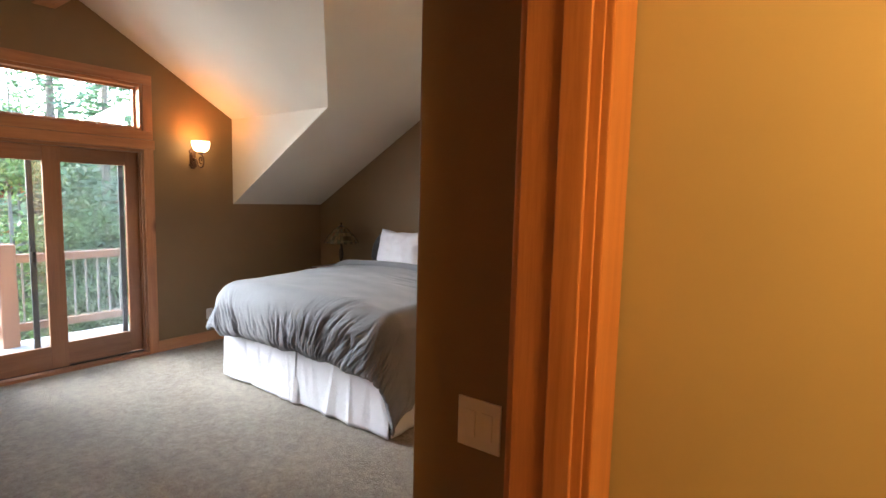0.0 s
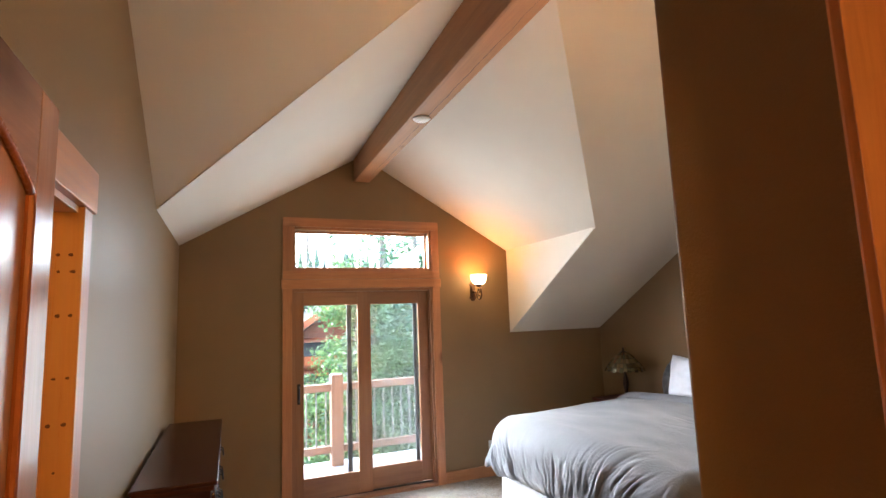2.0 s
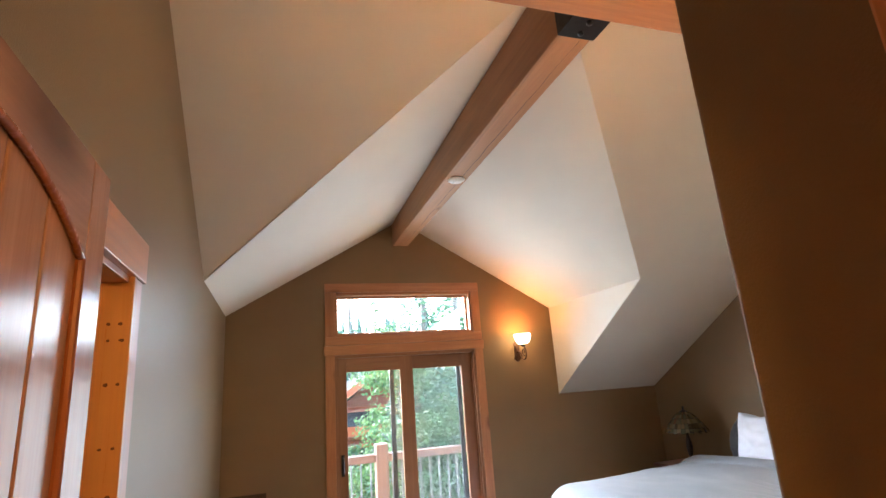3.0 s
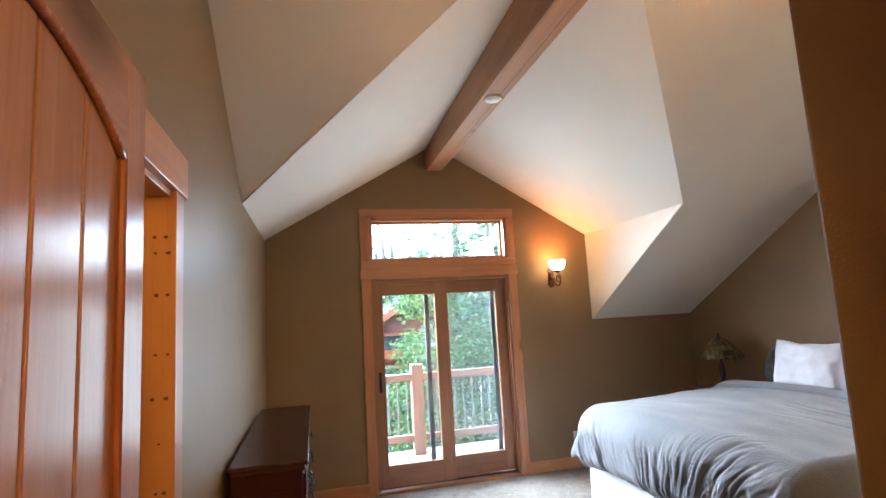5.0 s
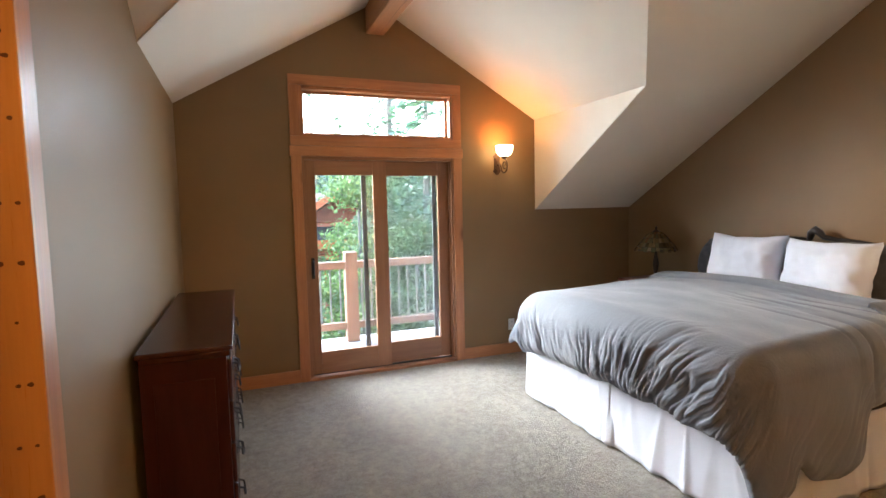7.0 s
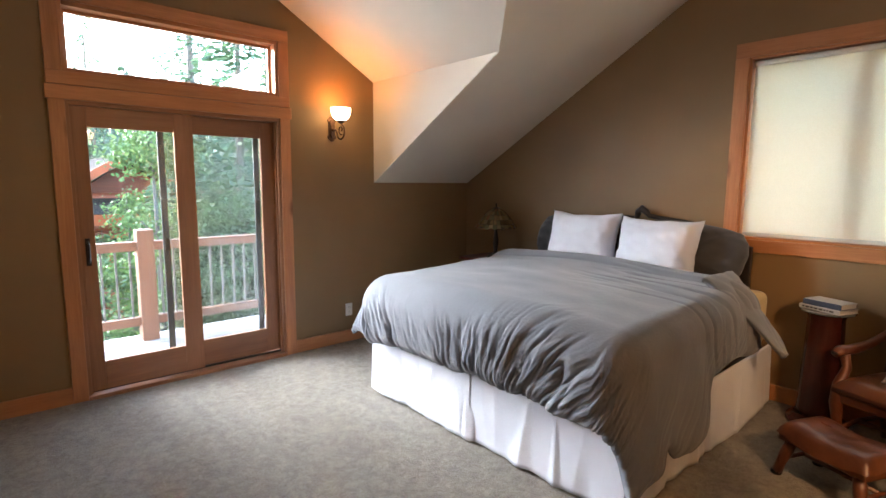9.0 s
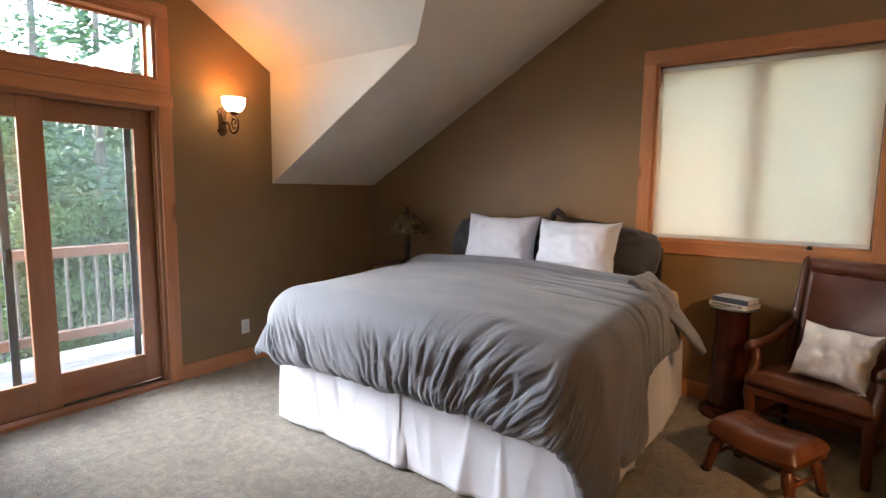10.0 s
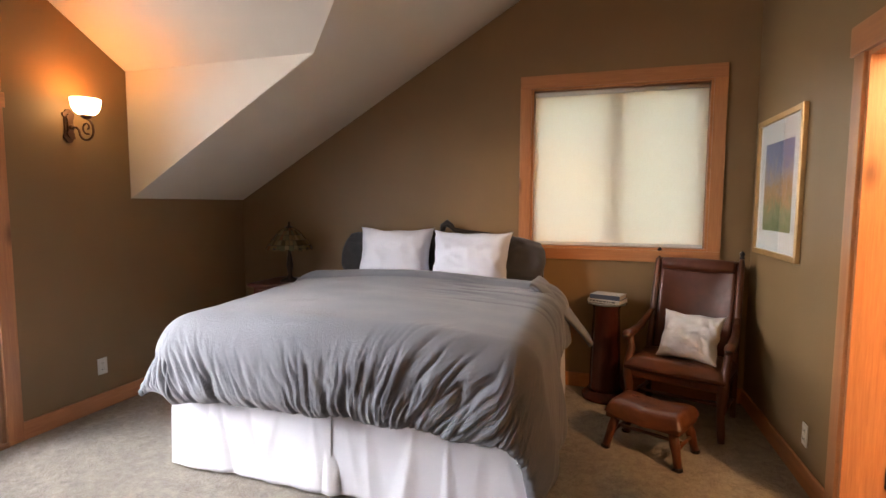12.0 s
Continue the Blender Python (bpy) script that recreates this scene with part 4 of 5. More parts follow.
def skirt(p0, p1, out, waves, seed):
    a, b, o = Vector(p0), Vector(p1), Vector(out)
    ln = (b - a).length
    r = random.Random(seed)
    pleats = [(ln * (k + r.uniform(0.2, 0.8)) / (2 * waves), r.uniform(-0.14, 0.14), r.uniform(0.035, 0.085), r.choice((-1, 1, 1)) * r.uniform(0.008, 0.022)) for k in range(int(2 * waves))]

    def f(u, v):
        s = u * ln
        edge = min(1.0, u * 6, (1 - u) * 6)
        soft, fine = n3(s * 2.3, seed, 0.4 * v), n3(s * 7, seed + 4, 0.9 * v)
        amp = (0.10 + 0.90 * v) * edge
        wave = 0.030 * soft + 0.010 * fine
        for at, tilt, wide, high in pleats:
            q = abs(s - at - tilt * (v - 0.3)) / (wide * (0.22 + v))
            wave += high * max(0.0, 1 - q) ** 1.3
        sag = 0.010 * n3(s * 1.2, seed + 9) + 0.006 * n3(s * 7, seed + 2) - 0.004
        return a.lerp(b, u) + o * (amp * wave + 0.016 * v) + Vector((0, 0, 0.44 - v * (0.428 + sag)))
    bm = grid_mesh(int(ln * 110), 16, f)
    ob = part("skirt_panel", bm, M_WHITE, bed, "white cotton bed skirt panel", True)
    return thick(ob, 0.003)


XS = -3.455
skirt((BX0 - 0.013, BY0, 0), (XS + 0.012, BY0, 0), (0, -1, 0), 3.2, 1)
skirt((XS - 0.012, BY0 + 0.0045, 0), (BX1 + 0.013, BY0, 0), (0, -1, 0), 3.0, 6)
skirt((BX1, BY0 + 0.004, 0), (BX1, BY1, 0), (1, 0, 0), 5.2, 11)
skirt((BX0, BY1, 0), (BX0, BY0 + 0.004, 0), (-1, 0, 0), 5.0, 15)
skirt((XS - 0.07, BY0 + 0.014, 0), (XS + 0.07, BY0 + 0.014, 0), (0, -1, 0), 0.5, 21)
hbm = prism([(-4.26, 4.665, 0.2), (-2.64, 4.665, 0.2), (-2.64, 4.665, 1.08)] + [(-3.455 + 0.80 * math.cos(a), 4.665, 1.08 + 0.15 * math.sin(a) ** 1.4) for a in [math.pi * k / 18 for k in range(1, 18)]] + [(-4.26, 4.665, 1.08)], (0, 0.045, 0), 0.006)
part("headboard", hbm, M_DARKWOOD, bed, "black carved wooden headboard")
sc = tube([(-3.50, 4.64, 1.24), (-3.485, 4.635, 1.30), (-3.45, 4.63, 1.325), (-3.415, 4.635, 1.30), (-3.39, 4.64, 1.27), (-3.30, 4.65, 1.255), (-3.1, 4.655, 1.235), (-2.9, 4.66, 1.20), (-2.72, 4.66, 1.13)], [0.02, 0.028, 0.032, 0.026, 0.02, 0.018, 0.017, 0.016, 0.014], 10)
tube([(-3.50, 4.64, 1.24), (-3.62, 4.65, 1.25), (-3.85, 4.655, 1.23), (-4.1, 4.66, 1.18), (-4.36, 4.66, 1.12)], [0.02, 0.018, 0.017, 0.015, 0.013], 10, sc)
part("crest", sc, M_DARKWOOD, bed, "scrolled headboard crest", True)

# duvet: a thick cover laid over the mattress
TX0, TX1, TY0 = BX0 + 0.10, BX1 - 0.12, BY0 + 0.12
OHL, OHR, OHF, HEAD = 0.62, 0.74, 0.59, 4.17


def smooth(x, lo, hi):
    t = min(1.0, max(0.0, (x - lo) / (hi - lo)))
    return t * t * (3 - 2 * t)


def valley(m, width):
    return max(0.0, 1 - abs(m) / width) ** 1.3


def duvet_point(u, v):
    a = TX0 - OHL + u * (TX1 - TX0 + OHL + OHR)
    b = TY0 - OHF + v * (HEAD - TY0 + OHF)
    ox = a - TX1 if a > TX1 else (a - TX0 if a < TX0 else 0.0)
    oy = b - TY0 if b < TY0 else 0.0
    cx, cy = min(max(a, TX0), TX1), max(b, TY0)
    hem = min(b - (TY0 - OHF), a - (TX0 - OHL), TX1 + OHR - a)
    # on the chair side the hem hangs low near the foot and is pulled up towards the head
    if ox > 0:
        ox *= 1 - 0.30 * smooth(b, 3.30, 3.46) - 0.13 * math.exp(-((b - 2.86) / 0.06) ** 2) + 0.04 * n3(b * 4, 2.5)
    oy *= 1 + 0.05 * n3(a * 4.5, 1.5, 9)
    power = 2 if ox > 0 else 3
    d = (abs(ox) ** power + abs(oy) ** power) ** (1 / power)
    phi = math.atan2(abs(ox), abs(oy)) if d > 1e-6 else 0.0
    turn = phi / (math.pi / 2)
    # s runs round the foot of the bed and up its sides
    if ox > 0:
        s = TX1 + 0.5 * phi + (b - TY0 if b > TY0 else 0)
    elif ox < 0:
        s = TX0 - 0.5 * phi - (b - TY0 if b > TY0 else 0)
    else:
        s = a
    rad = 0.23 - (0.06 * smooth(turn, 0, 0.8) if ox > 0 else 0)
    top = 0.870 + 0.040 * math.sin(math.pi * min(1, max(0, (a - TX0) / (TX1 - TX0)))) + 0.045 * (cy - TY0) / (HEAD - TY0)
    rise = 0.015 * n3(a * 1.5, b * 2.3, 1) + 0.006 * n3(a * 3.6, b * 6.5, 2)
    rise -= 0.014 * valley(n3(a * 1.1 + 0.4 * b, b * 8, 7), 0.22) * smooth(a, -3.5, -2.9) * smooth(b, 3.2, 3.6)
    if d < 1e-6:
        p, nrm, dd = Vector((a, b, top)), Vector((0, 0, 1)), -(b - TY0)
    else:
        dd = d
        o = Vector((ox, oy, 0)).normalized()
        arc = rad * math.pi / 2
        corner = min(abs(ox), abs(oy)) / d
        if d < arc:
            t = d / rad
            p = Vector((cx, cy, top - rad)) + o * (rad * math.sin(t)) + Vector((0, 0, rad * math.cos(t)))
            nrm = o * math.sin(t) + Vector((0, 0, math.cos(t)))
        else:
            e = d - arc
            flare = 0.10 + 0.30 * corner * (1 if ox < 0 else 0.12) + (0.14 * smooth(turn, 0.4, 0.9) * (1 - smooth(b, 3.2, 3.5)) if ox > 0 else 0)
            p = Vector((cx, cy, top - rad)) + o * (rad + e * flare - 0.10 * e * e) - Vector((0, 0, e * (1 - 0.55 * corner * (1 if ox < 0 else 0.0))))
            nrm = o
            if hem < 0.08:
                p -= o * (0.04 * (1 - hem / 0.08) ** 2)
    # gathers that lean towards the middle of the foot end and run on over the edge of the top
    lean = -0.45 + 1.05 * smooth(s, -3.7, -2.8)
    g = s + lean * dd + 0.45 * max(0, dd) ** 2 * smooth(s, -3.3, -2.8) + 0.07 * n3(a * 2.2, b * 2.2, 4) + 0.02 * n3(a * 7, b * 7, 8)
    begin = 0.16 - 0.34 * math.exp(-((s + 2.9) / 0.24) ** 2) + 0.22 * n3(g * 5, 0.5, 17)
    drop = smooth(dd, begin, begin + 0.42)
    front = (1 - 0.75 * smooth(turn, 0.15, 0.6)) if ox > 0 else (1 - 0.5 * smooth(turn, 0.2, 0.8)) if ox < 0 else 1.0
    if b > TY0 and ox == 0.0:
        front *= smooth(TX1 - a, 0.0, 0.2) * smooth(a - TX0, 0.0, 0.2)
    v1 = valley(n3(g * 7.0, dd * 1.4, 3), 0.20)
    v2 = valley(n3(g * 15 + 5, dd * 2.6, 21), 0.24)
    v3 = valley(n3(g * 31 + 9, dd * 4.5, 31), 0.28)
    broken = smooth(n3(g * 2.4 + 3, dd * 3.5, 77), -0.25, 0.3)
    rise += drop * front * (0.45 + 0.55 * smooth(dd, 0.0, 0.45)) * (0.014 - 0.026 * v1 * (0.10 + 0.90 * broken) - 0.017 * v2 * (1.3 - 0.8 * broken) - 0.009 * v3 * smooth(dd, 0.0, 0.35) + 0.012 * n3(g * 3, dd * 2, 40))
    # turned-back head end
    back = (b - (HEAD - 0.22)) / 0.22
    if back > 0:
        rise += 0.034 * math.sin(math.pi * min(1, back)) ** 0.6 - 0.05 * max(0, back - 0.8) / 0.2
    p = p + nrm * rise
    p.z = max(p.z, 0.035)
    return p


dv = mesh_object("duvet", grid_mesh(380, 320, duvet_point), M_DUVET, None, True)
tagged(dv, "rumpled slate grey cotton duvet hanging over the bed", "duvet")
thick(dv, 0.022)


def flap_point(u, v):
    half = 0.22 * (1 - 0.78 * u ** 1.2)
    y = 4.03 + 0.04 * u + half * (2 * v - 1)
    x = -2.63 + 0.385 * u - 0.05 * math.sin(math.pi * u) * (2 * v - 1) ** 2 + 0.008 * n3(u * 4, v * 3, 2)
    z = 0.94 - 0.06 * u - 0.36 * u ** 1.7 + 0.015 * math.sin(5 * v + 2 * u) * u + 0.010 * n3(u * 5, v * 5, 3)
    return Vector((x, y, z))


fl = grid_mesh(40, 30, flap_point)
fold = mesh_object("duvet_fold", fl, M_DUVET, dv, True)
thick(fold, 0.03)
tagged(fold, "folded-back duvet corner")


# pillows
def pillow_mesh(w, h, d, seed, crumple=0.012, ears=1.0):
    """Ears above 0 pull the corners out; below 0 the corners are rounded off."""
    def side(sign):
        def f(u, v):
            x, y = 2 * u - 1, 2 * v - 1
            t = (max(0.0, 1 - abs(x) ** 3) * max(0.0, 1 - abs(y) ** 3)) ** 0.5
            px = w / 2 * x * (1 - 0.12 * ears * (1 - y * y) * x * x)
            py = h / 2 * y * (1 - 0.13 * ears * (1 - x * x) * y * y)
            if ears < 0:
                r = 1 - 0.16 * (x * y) ** 2
                px, py = w / 2 * x * r, h / 2 * y * r
            e = crumple * (n3(x * 2.2, y * 2.2, seed) + 0.7 * n3(x * 5 + y, y * 4, seed + 5)) * (0.3 + t)
            fan = abs(n3(6 * math.atan2(y, x), seed + 3)) ** 0.7
            pinch = 0.022 * (fan - 0.35) * t * (1 - t) * (abs(x * y) + 0.25)
            return Vector((px + 0.01 * n3(x * 3, y * 3, seed + 2), sign * (0.003 + d / 2 * t) + sign * pinch + e, py + 0.012 * n3(x * 2, seed, y * 3)))
        return f
    bm = grid_mesh(48, 40, side(-1))
    joined(bm, grid_mesh(48, 40, side(1)))
    bmesh.ops.remove_doubles(bm, verts=bm.verts, dist=0.0065)
    return bm


def pillow(place, turn, tilt, size, mat, seed, label, group, crumple=0.012, roll=0, ears=1.0):
    ob = mesh_object("pillow", pillow_mesh(*size, seed, crumple, ears), mat, None, True)
    ob.matrix_world = pose(*place, tilt, roll, turn)
    return tagged(ob, label, "pillow", group)


M_GREYP = cloth("charcoal_pillowcase", (0.045, 0.047, 0.052), 0.9, 450, 0.08, 0.25)
pillow((-3.785, 4.30, 1.075), 4, -14, (0.63, 0.45, 0.27), M_WHITE, 1, "plump white cotton pillow propped on the bed", "white pillows")
pillow((-3.155, 4.29, 1.065), -5, -14, (0.65, 0.44, 0.27), M_WHITE, 2, "plump white cotton pillow, crumpled at one end", "white pillows", 0.014)
pillow((-4.0, 4.49, 1.03), 3, -20, (0.72, 0.42, 0.22), M_GREYP, 3, "charcoal grey pillow behind a white one", "charcoal pillows", 0.02, 6, -1.0)
pillow((-2.99, 4.49, 1.05), -3, -16, (0.78, 0.40, 0.26), M_GREYP, 4, "charcoal grey pillow slumped against the headboard", "charcoal pillows", 0.02, 5, -1.0)

# nightstand
M_CHERRY = wood("red_cherry", (0.10, 0.022, 0.012), (0.19, 0.05, 0.024), "x", 0.3, 30, 0.0)
ns = thing("nightstand", (0, 0, 0), 0, "small reddish wooden nightstand beside the bed", "nightstand")
part("top", box((-5.16, 4.2, 0.755), (-4.62, 4.71, 0.785), 0.008), M_CHERRY, ns)
part("body", box((-5.12, 4.24, 0.16), (-4.66, 4.70, 0.755), 0.004), M_CHERRY, ns)
for z in (0.22, 0.5):
    dr = part("drawer", box((-5.08, 4.222, z), (-4.70, 4.24, z + 0.23), 0.006), M_CHERRY, ns)
    part("knob", lathe([(0.006, 0), (0.016, 0.008), (0.016, 0.018), (0.005, 0.024)], 12, (-4.89, 4.21, z + 0.105)), M_BLACK, dr)
for x in (-5.1, -4.7):
    for y in (4.26, 4.66):
        part("leg", box((x - 0.02, y - 0.02, 0), (x + 0.02, y + 0.02, 0.16), 0.004), M_CHERRY, ns)

# stained-glass lamp
mt, nt, b = material("stained_glass", 0.25)
geo = nt.nodes.new("ShaderNodeNewGeometry")
nt.links.new(ramp(nt, geo.outputs["Random Per Island"], [(0, (0.06, 0.045, 0.02)), (0.35, (0.16, 0.11, 0.045)), (0.6, (0.09, 0.09, 0.045)), (0.85, (0.22, 0.16, 0.08)), (1, (0.14, 0.05, 0.02))]), b.inputs["Base Color"])
M_BRONZE = plain("dark_bronze", (0.035, 0.025, 0.018), 0.4, 0.7)
tl = thing("table_lamp", (-4.88, 4.44, 0.785), 0, "unlit stained-glass table lamp with a dark bronze base", "lamp")
part("base", lathe([(0.085, 0), (0.088, 0.008), (0.07, 0.02), (0.03, 0.035), (0.016, 0.06), (0.022, 0.10), (0.03, 0.15), (0.024, 0.20), (0.013, 0.26), (0.012, 0.33), (0.014, 0.44)], 20), M_BRONZE, tl, smooth=True)
sh = bmesh.new()
prof = [(0.035, 0.485), (0.075, 0.462), (0.115, 0.425), (0.152, 0.38), (0.182, 0.335), (0.205, 0.30)]
NS = 32
for k in range(NS):
    for (r0, z0), (r1, z1) in zip(prof, prof[1:]):
        a0, a1 = 2 * math.pi * (k + 0.04) / NS, 2 * math.pi * (k + 0.96) / NS
        r0b, z0b = r0 + (r1 - r0) * 0.05, z0 + (z1 - z0) * 0.05
        r1b, z1b = r0 + (r1 - r0) * 0.95, z0 + (z1 - z0) * 0.95
        if r1 > 0.2:
            z1b -= 0.012 * (k % 2)
        vs4 = [sh.verts.new((r * math.cos(a), r * math.sin(a), z)) for r, a, z in ((r0b, a0, z0b), (r0b, a1, z0b), (r1b, a1, z1b), (r1b, a0, z1b))]
        sh.faces.new(vs4)
so = part("shade", sh, mt, tl, "mottled amber and green glass pieces")
thick(so, 0.004)
part("leading", lathe([(r - 0.003, z) for r, z in prof], 22), M_BRONZE, tl, "dark leading behind the glass")
part("cap", lathe([(0.04, 0.48), (0.035, 0.492), (0.012, 0.5), (0.008, 0.515), (0.012, 0.525), (0.004, 0.54)], 14), M_BRONZE, tl, smooth=True)

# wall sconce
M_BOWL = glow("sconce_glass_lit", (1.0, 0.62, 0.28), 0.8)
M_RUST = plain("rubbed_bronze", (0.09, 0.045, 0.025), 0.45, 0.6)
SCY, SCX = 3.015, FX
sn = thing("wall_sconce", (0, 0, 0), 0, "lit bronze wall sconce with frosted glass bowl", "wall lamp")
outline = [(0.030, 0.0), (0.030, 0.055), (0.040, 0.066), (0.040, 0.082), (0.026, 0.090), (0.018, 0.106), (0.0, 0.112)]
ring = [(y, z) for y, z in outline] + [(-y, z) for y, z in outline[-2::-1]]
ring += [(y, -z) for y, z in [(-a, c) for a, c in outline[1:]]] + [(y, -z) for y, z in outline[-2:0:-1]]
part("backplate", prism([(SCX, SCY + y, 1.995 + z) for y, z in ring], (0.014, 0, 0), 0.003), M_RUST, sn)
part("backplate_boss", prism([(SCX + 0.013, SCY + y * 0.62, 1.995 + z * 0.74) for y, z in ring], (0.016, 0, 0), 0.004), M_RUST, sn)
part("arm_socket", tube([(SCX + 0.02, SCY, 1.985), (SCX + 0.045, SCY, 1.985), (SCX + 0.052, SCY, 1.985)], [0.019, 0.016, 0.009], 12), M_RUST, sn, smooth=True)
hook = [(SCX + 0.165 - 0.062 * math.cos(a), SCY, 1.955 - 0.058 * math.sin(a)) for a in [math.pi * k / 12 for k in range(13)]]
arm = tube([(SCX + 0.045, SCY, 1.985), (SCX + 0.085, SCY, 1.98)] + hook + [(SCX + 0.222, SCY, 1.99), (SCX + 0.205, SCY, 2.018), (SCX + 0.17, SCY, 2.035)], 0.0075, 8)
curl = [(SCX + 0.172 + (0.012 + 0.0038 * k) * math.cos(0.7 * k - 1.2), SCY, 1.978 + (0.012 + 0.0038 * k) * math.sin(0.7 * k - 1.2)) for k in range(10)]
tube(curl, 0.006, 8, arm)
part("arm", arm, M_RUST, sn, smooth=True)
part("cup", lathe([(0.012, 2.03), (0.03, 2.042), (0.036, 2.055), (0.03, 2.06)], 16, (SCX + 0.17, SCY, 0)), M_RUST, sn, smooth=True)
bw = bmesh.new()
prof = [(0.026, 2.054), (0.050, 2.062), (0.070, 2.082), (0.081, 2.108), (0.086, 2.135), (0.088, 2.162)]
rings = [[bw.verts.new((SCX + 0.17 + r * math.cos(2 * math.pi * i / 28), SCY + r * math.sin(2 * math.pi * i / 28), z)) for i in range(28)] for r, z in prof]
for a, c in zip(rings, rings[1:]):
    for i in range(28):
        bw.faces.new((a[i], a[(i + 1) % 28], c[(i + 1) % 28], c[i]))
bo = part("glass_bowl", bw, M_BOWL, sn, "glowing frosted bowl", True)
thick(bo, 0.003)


# an added copy out of view, made up to carry the warm fill lamp
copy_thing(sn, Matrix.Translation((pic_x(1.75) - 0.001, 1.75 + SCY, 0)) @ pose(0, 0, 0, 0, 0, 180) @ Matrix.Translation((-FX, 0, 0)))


# plates
def plate(name, m, w, h, label, kind):
    t = thing(name, (0, 0, 0), 0, label, kind)
    t.matrix_world = m
    part("cover", box((-w / 2, 0, -h / 2), (w / 2, 0.006, h / 2), 0.002), M_PLATE, t)
    return t


DARKSLOT = plain("slot_dark", (0.05, 0.045, 0.04), 0.6)
for place, turn, w in (((FX, 3.165, 0.31), -90, 0.072), ((pic_x(3.56) , 3.56, 0.27), 90, 0.072)):
    t = plate("power_outlet", pose(*place, 0, 0, turn), w, 0.118, "white duplex power outlet on the wall", "outlet")
    for z in (-0.024, 0.024):
        s = part("socket", box((-0.016, 0.006, z - 0.015), (0.016, 0.0085, z + 0.015), 0.003), M_PLATE, t)
        for x in (-0.007, 0.007):
            part("slot", box((x - 0.0015, 0.0085, z - 0.005), (x + 0.0015, 0.0092, z + 0.006)), DARKSLOT, s)
t = plate("light_switch", pose(-0.84, CORNER[1], 1.09, 0, 0, 180), 0.122, 0.125, "pale double light switch beside the entry door", "switch")
for x in (-0.024, 0.024):
    part("rocker", box((x - 0.016, 0.006, -0.034), (x + 0.016, 0.0095, 0.034), 0.002), M_PLATE, t)

# beam fittings
dl = thing("downlight", (0, 0, 0), 0, "small round white light under the ridge beam", "ceiling light")
part("rim", lathe([(0.062, 0), (0.064, -0.006), (0.052, -0.016), (0.044, -0.012)], 24, (-3.74, RY, 3.159)), M_PLATE, dl, smooth=True)
part("lens", lathe([(0.044, 0), (0.04, -0.006), (0.02, -0.01), (0.002, -0.011)], 24, (-3.74, RY, 3.149)), plain("frosted_lens", (0.8, 0.8, 0.76), 0.3, 0, 0.02), dl, smooth=True)
br = thing("beam_bracket", (0, 0, 0), 0, "black steel strap joining the two beams", "bracket")
part("strap", box((-2.09, RY - 0.092, 3.152), (MX - 0.091, RY + 0.092, 3.40), 0.003), M_BLACK, br)
for x in (-2.05, -1.98):
    part("bolt", lathe([(0.014, 0), (0.014, -0.01), (0.006, -0.014)], 8, (x, RY, 3.152)), M_BLACK, br)
ck = [(-5.5 + 0.12 * i, RY + 0.03 + 0.012 * n3(i * 0.7, 2), 3.1595) for i in range(30)]
bm = bmesh.new()
prev = None
for i, (x, y, z) in enumerate(ck):
    w = 0.0035 * math.sin(math.pi * i / 29) * (0.6 + 0.5 * n3(i * 1.3, 9)) + 0.0004
    pair = (bm.verts.new((x, y - w, z)), bm.verts.new((x, y + w, z)))
    if prev:
        bm.faces.new((prev[0], pair[0], pair[1], prev[1]))
    prev = pair
part("drying_check", bm, DARKSLOT, bpy.data.objects["ridge_beam"], "dark drying crack along the beam")

# dresser
M_DRZ = lacquer("mahogany_side", (0.042, 0.009, 0.006), 0.32, 0.22)
ds = thing("dresser", (0, 0, 0), 0, "dark mahogany dresser with iron bail pulls", "dresser")
X0, X1, Y0, Y1, ZT = -4.86, -3.19, 0.105, 0.435, 1.0
part("top", box((X0 - 0.03, Y0 - 0.01, ZT - 0.022), (X1 + 0.03, Y1 + 0.03, ZT), 0.008, 3), M_DRESSER, ds)
part("moulding", box((X0 - 0.015, Y0, ZT - 0.05), (X1 + 0.015, Y1 + 0.015, ZT - 0.022), 0.008, 3), M_DRESSER, ds)
part("body", box((X0, Y0, 0.13), (X1, Y1, ZT - 0.05), 0.004), M_DRZ, ds)
part("plinth", box((X0 - 0.012, Y0, 0.095), (X1 + 0.012, Y1 + 0.014, 0.15), 0.008, 3), M_DRESSER, ds)
part("side_panel", box((X1, Y0 + 0.05, 0.2), (X1 + 0.004, Y1 - 0.05, 0.86), 0.002), M_DRZ, ds)
for x in (X0 + 0.04, X1 - 0.04):
    for y in (Y0 + 0.05, Y1 - 0.035):
        part("foot", lathe([(0.022, 0), (0.03, 0.02), (0.026, 0.05), (0.036, 0.09), (0.036, 0.1)], 12, (x, y, 0)), M_DRESSER, ds, smooth=True)
rows3 = ((0.745, 0.925, 3), (0.555, 0.735, 2), (0.365, 0.545, 2), (0.165, 0.355, 2))
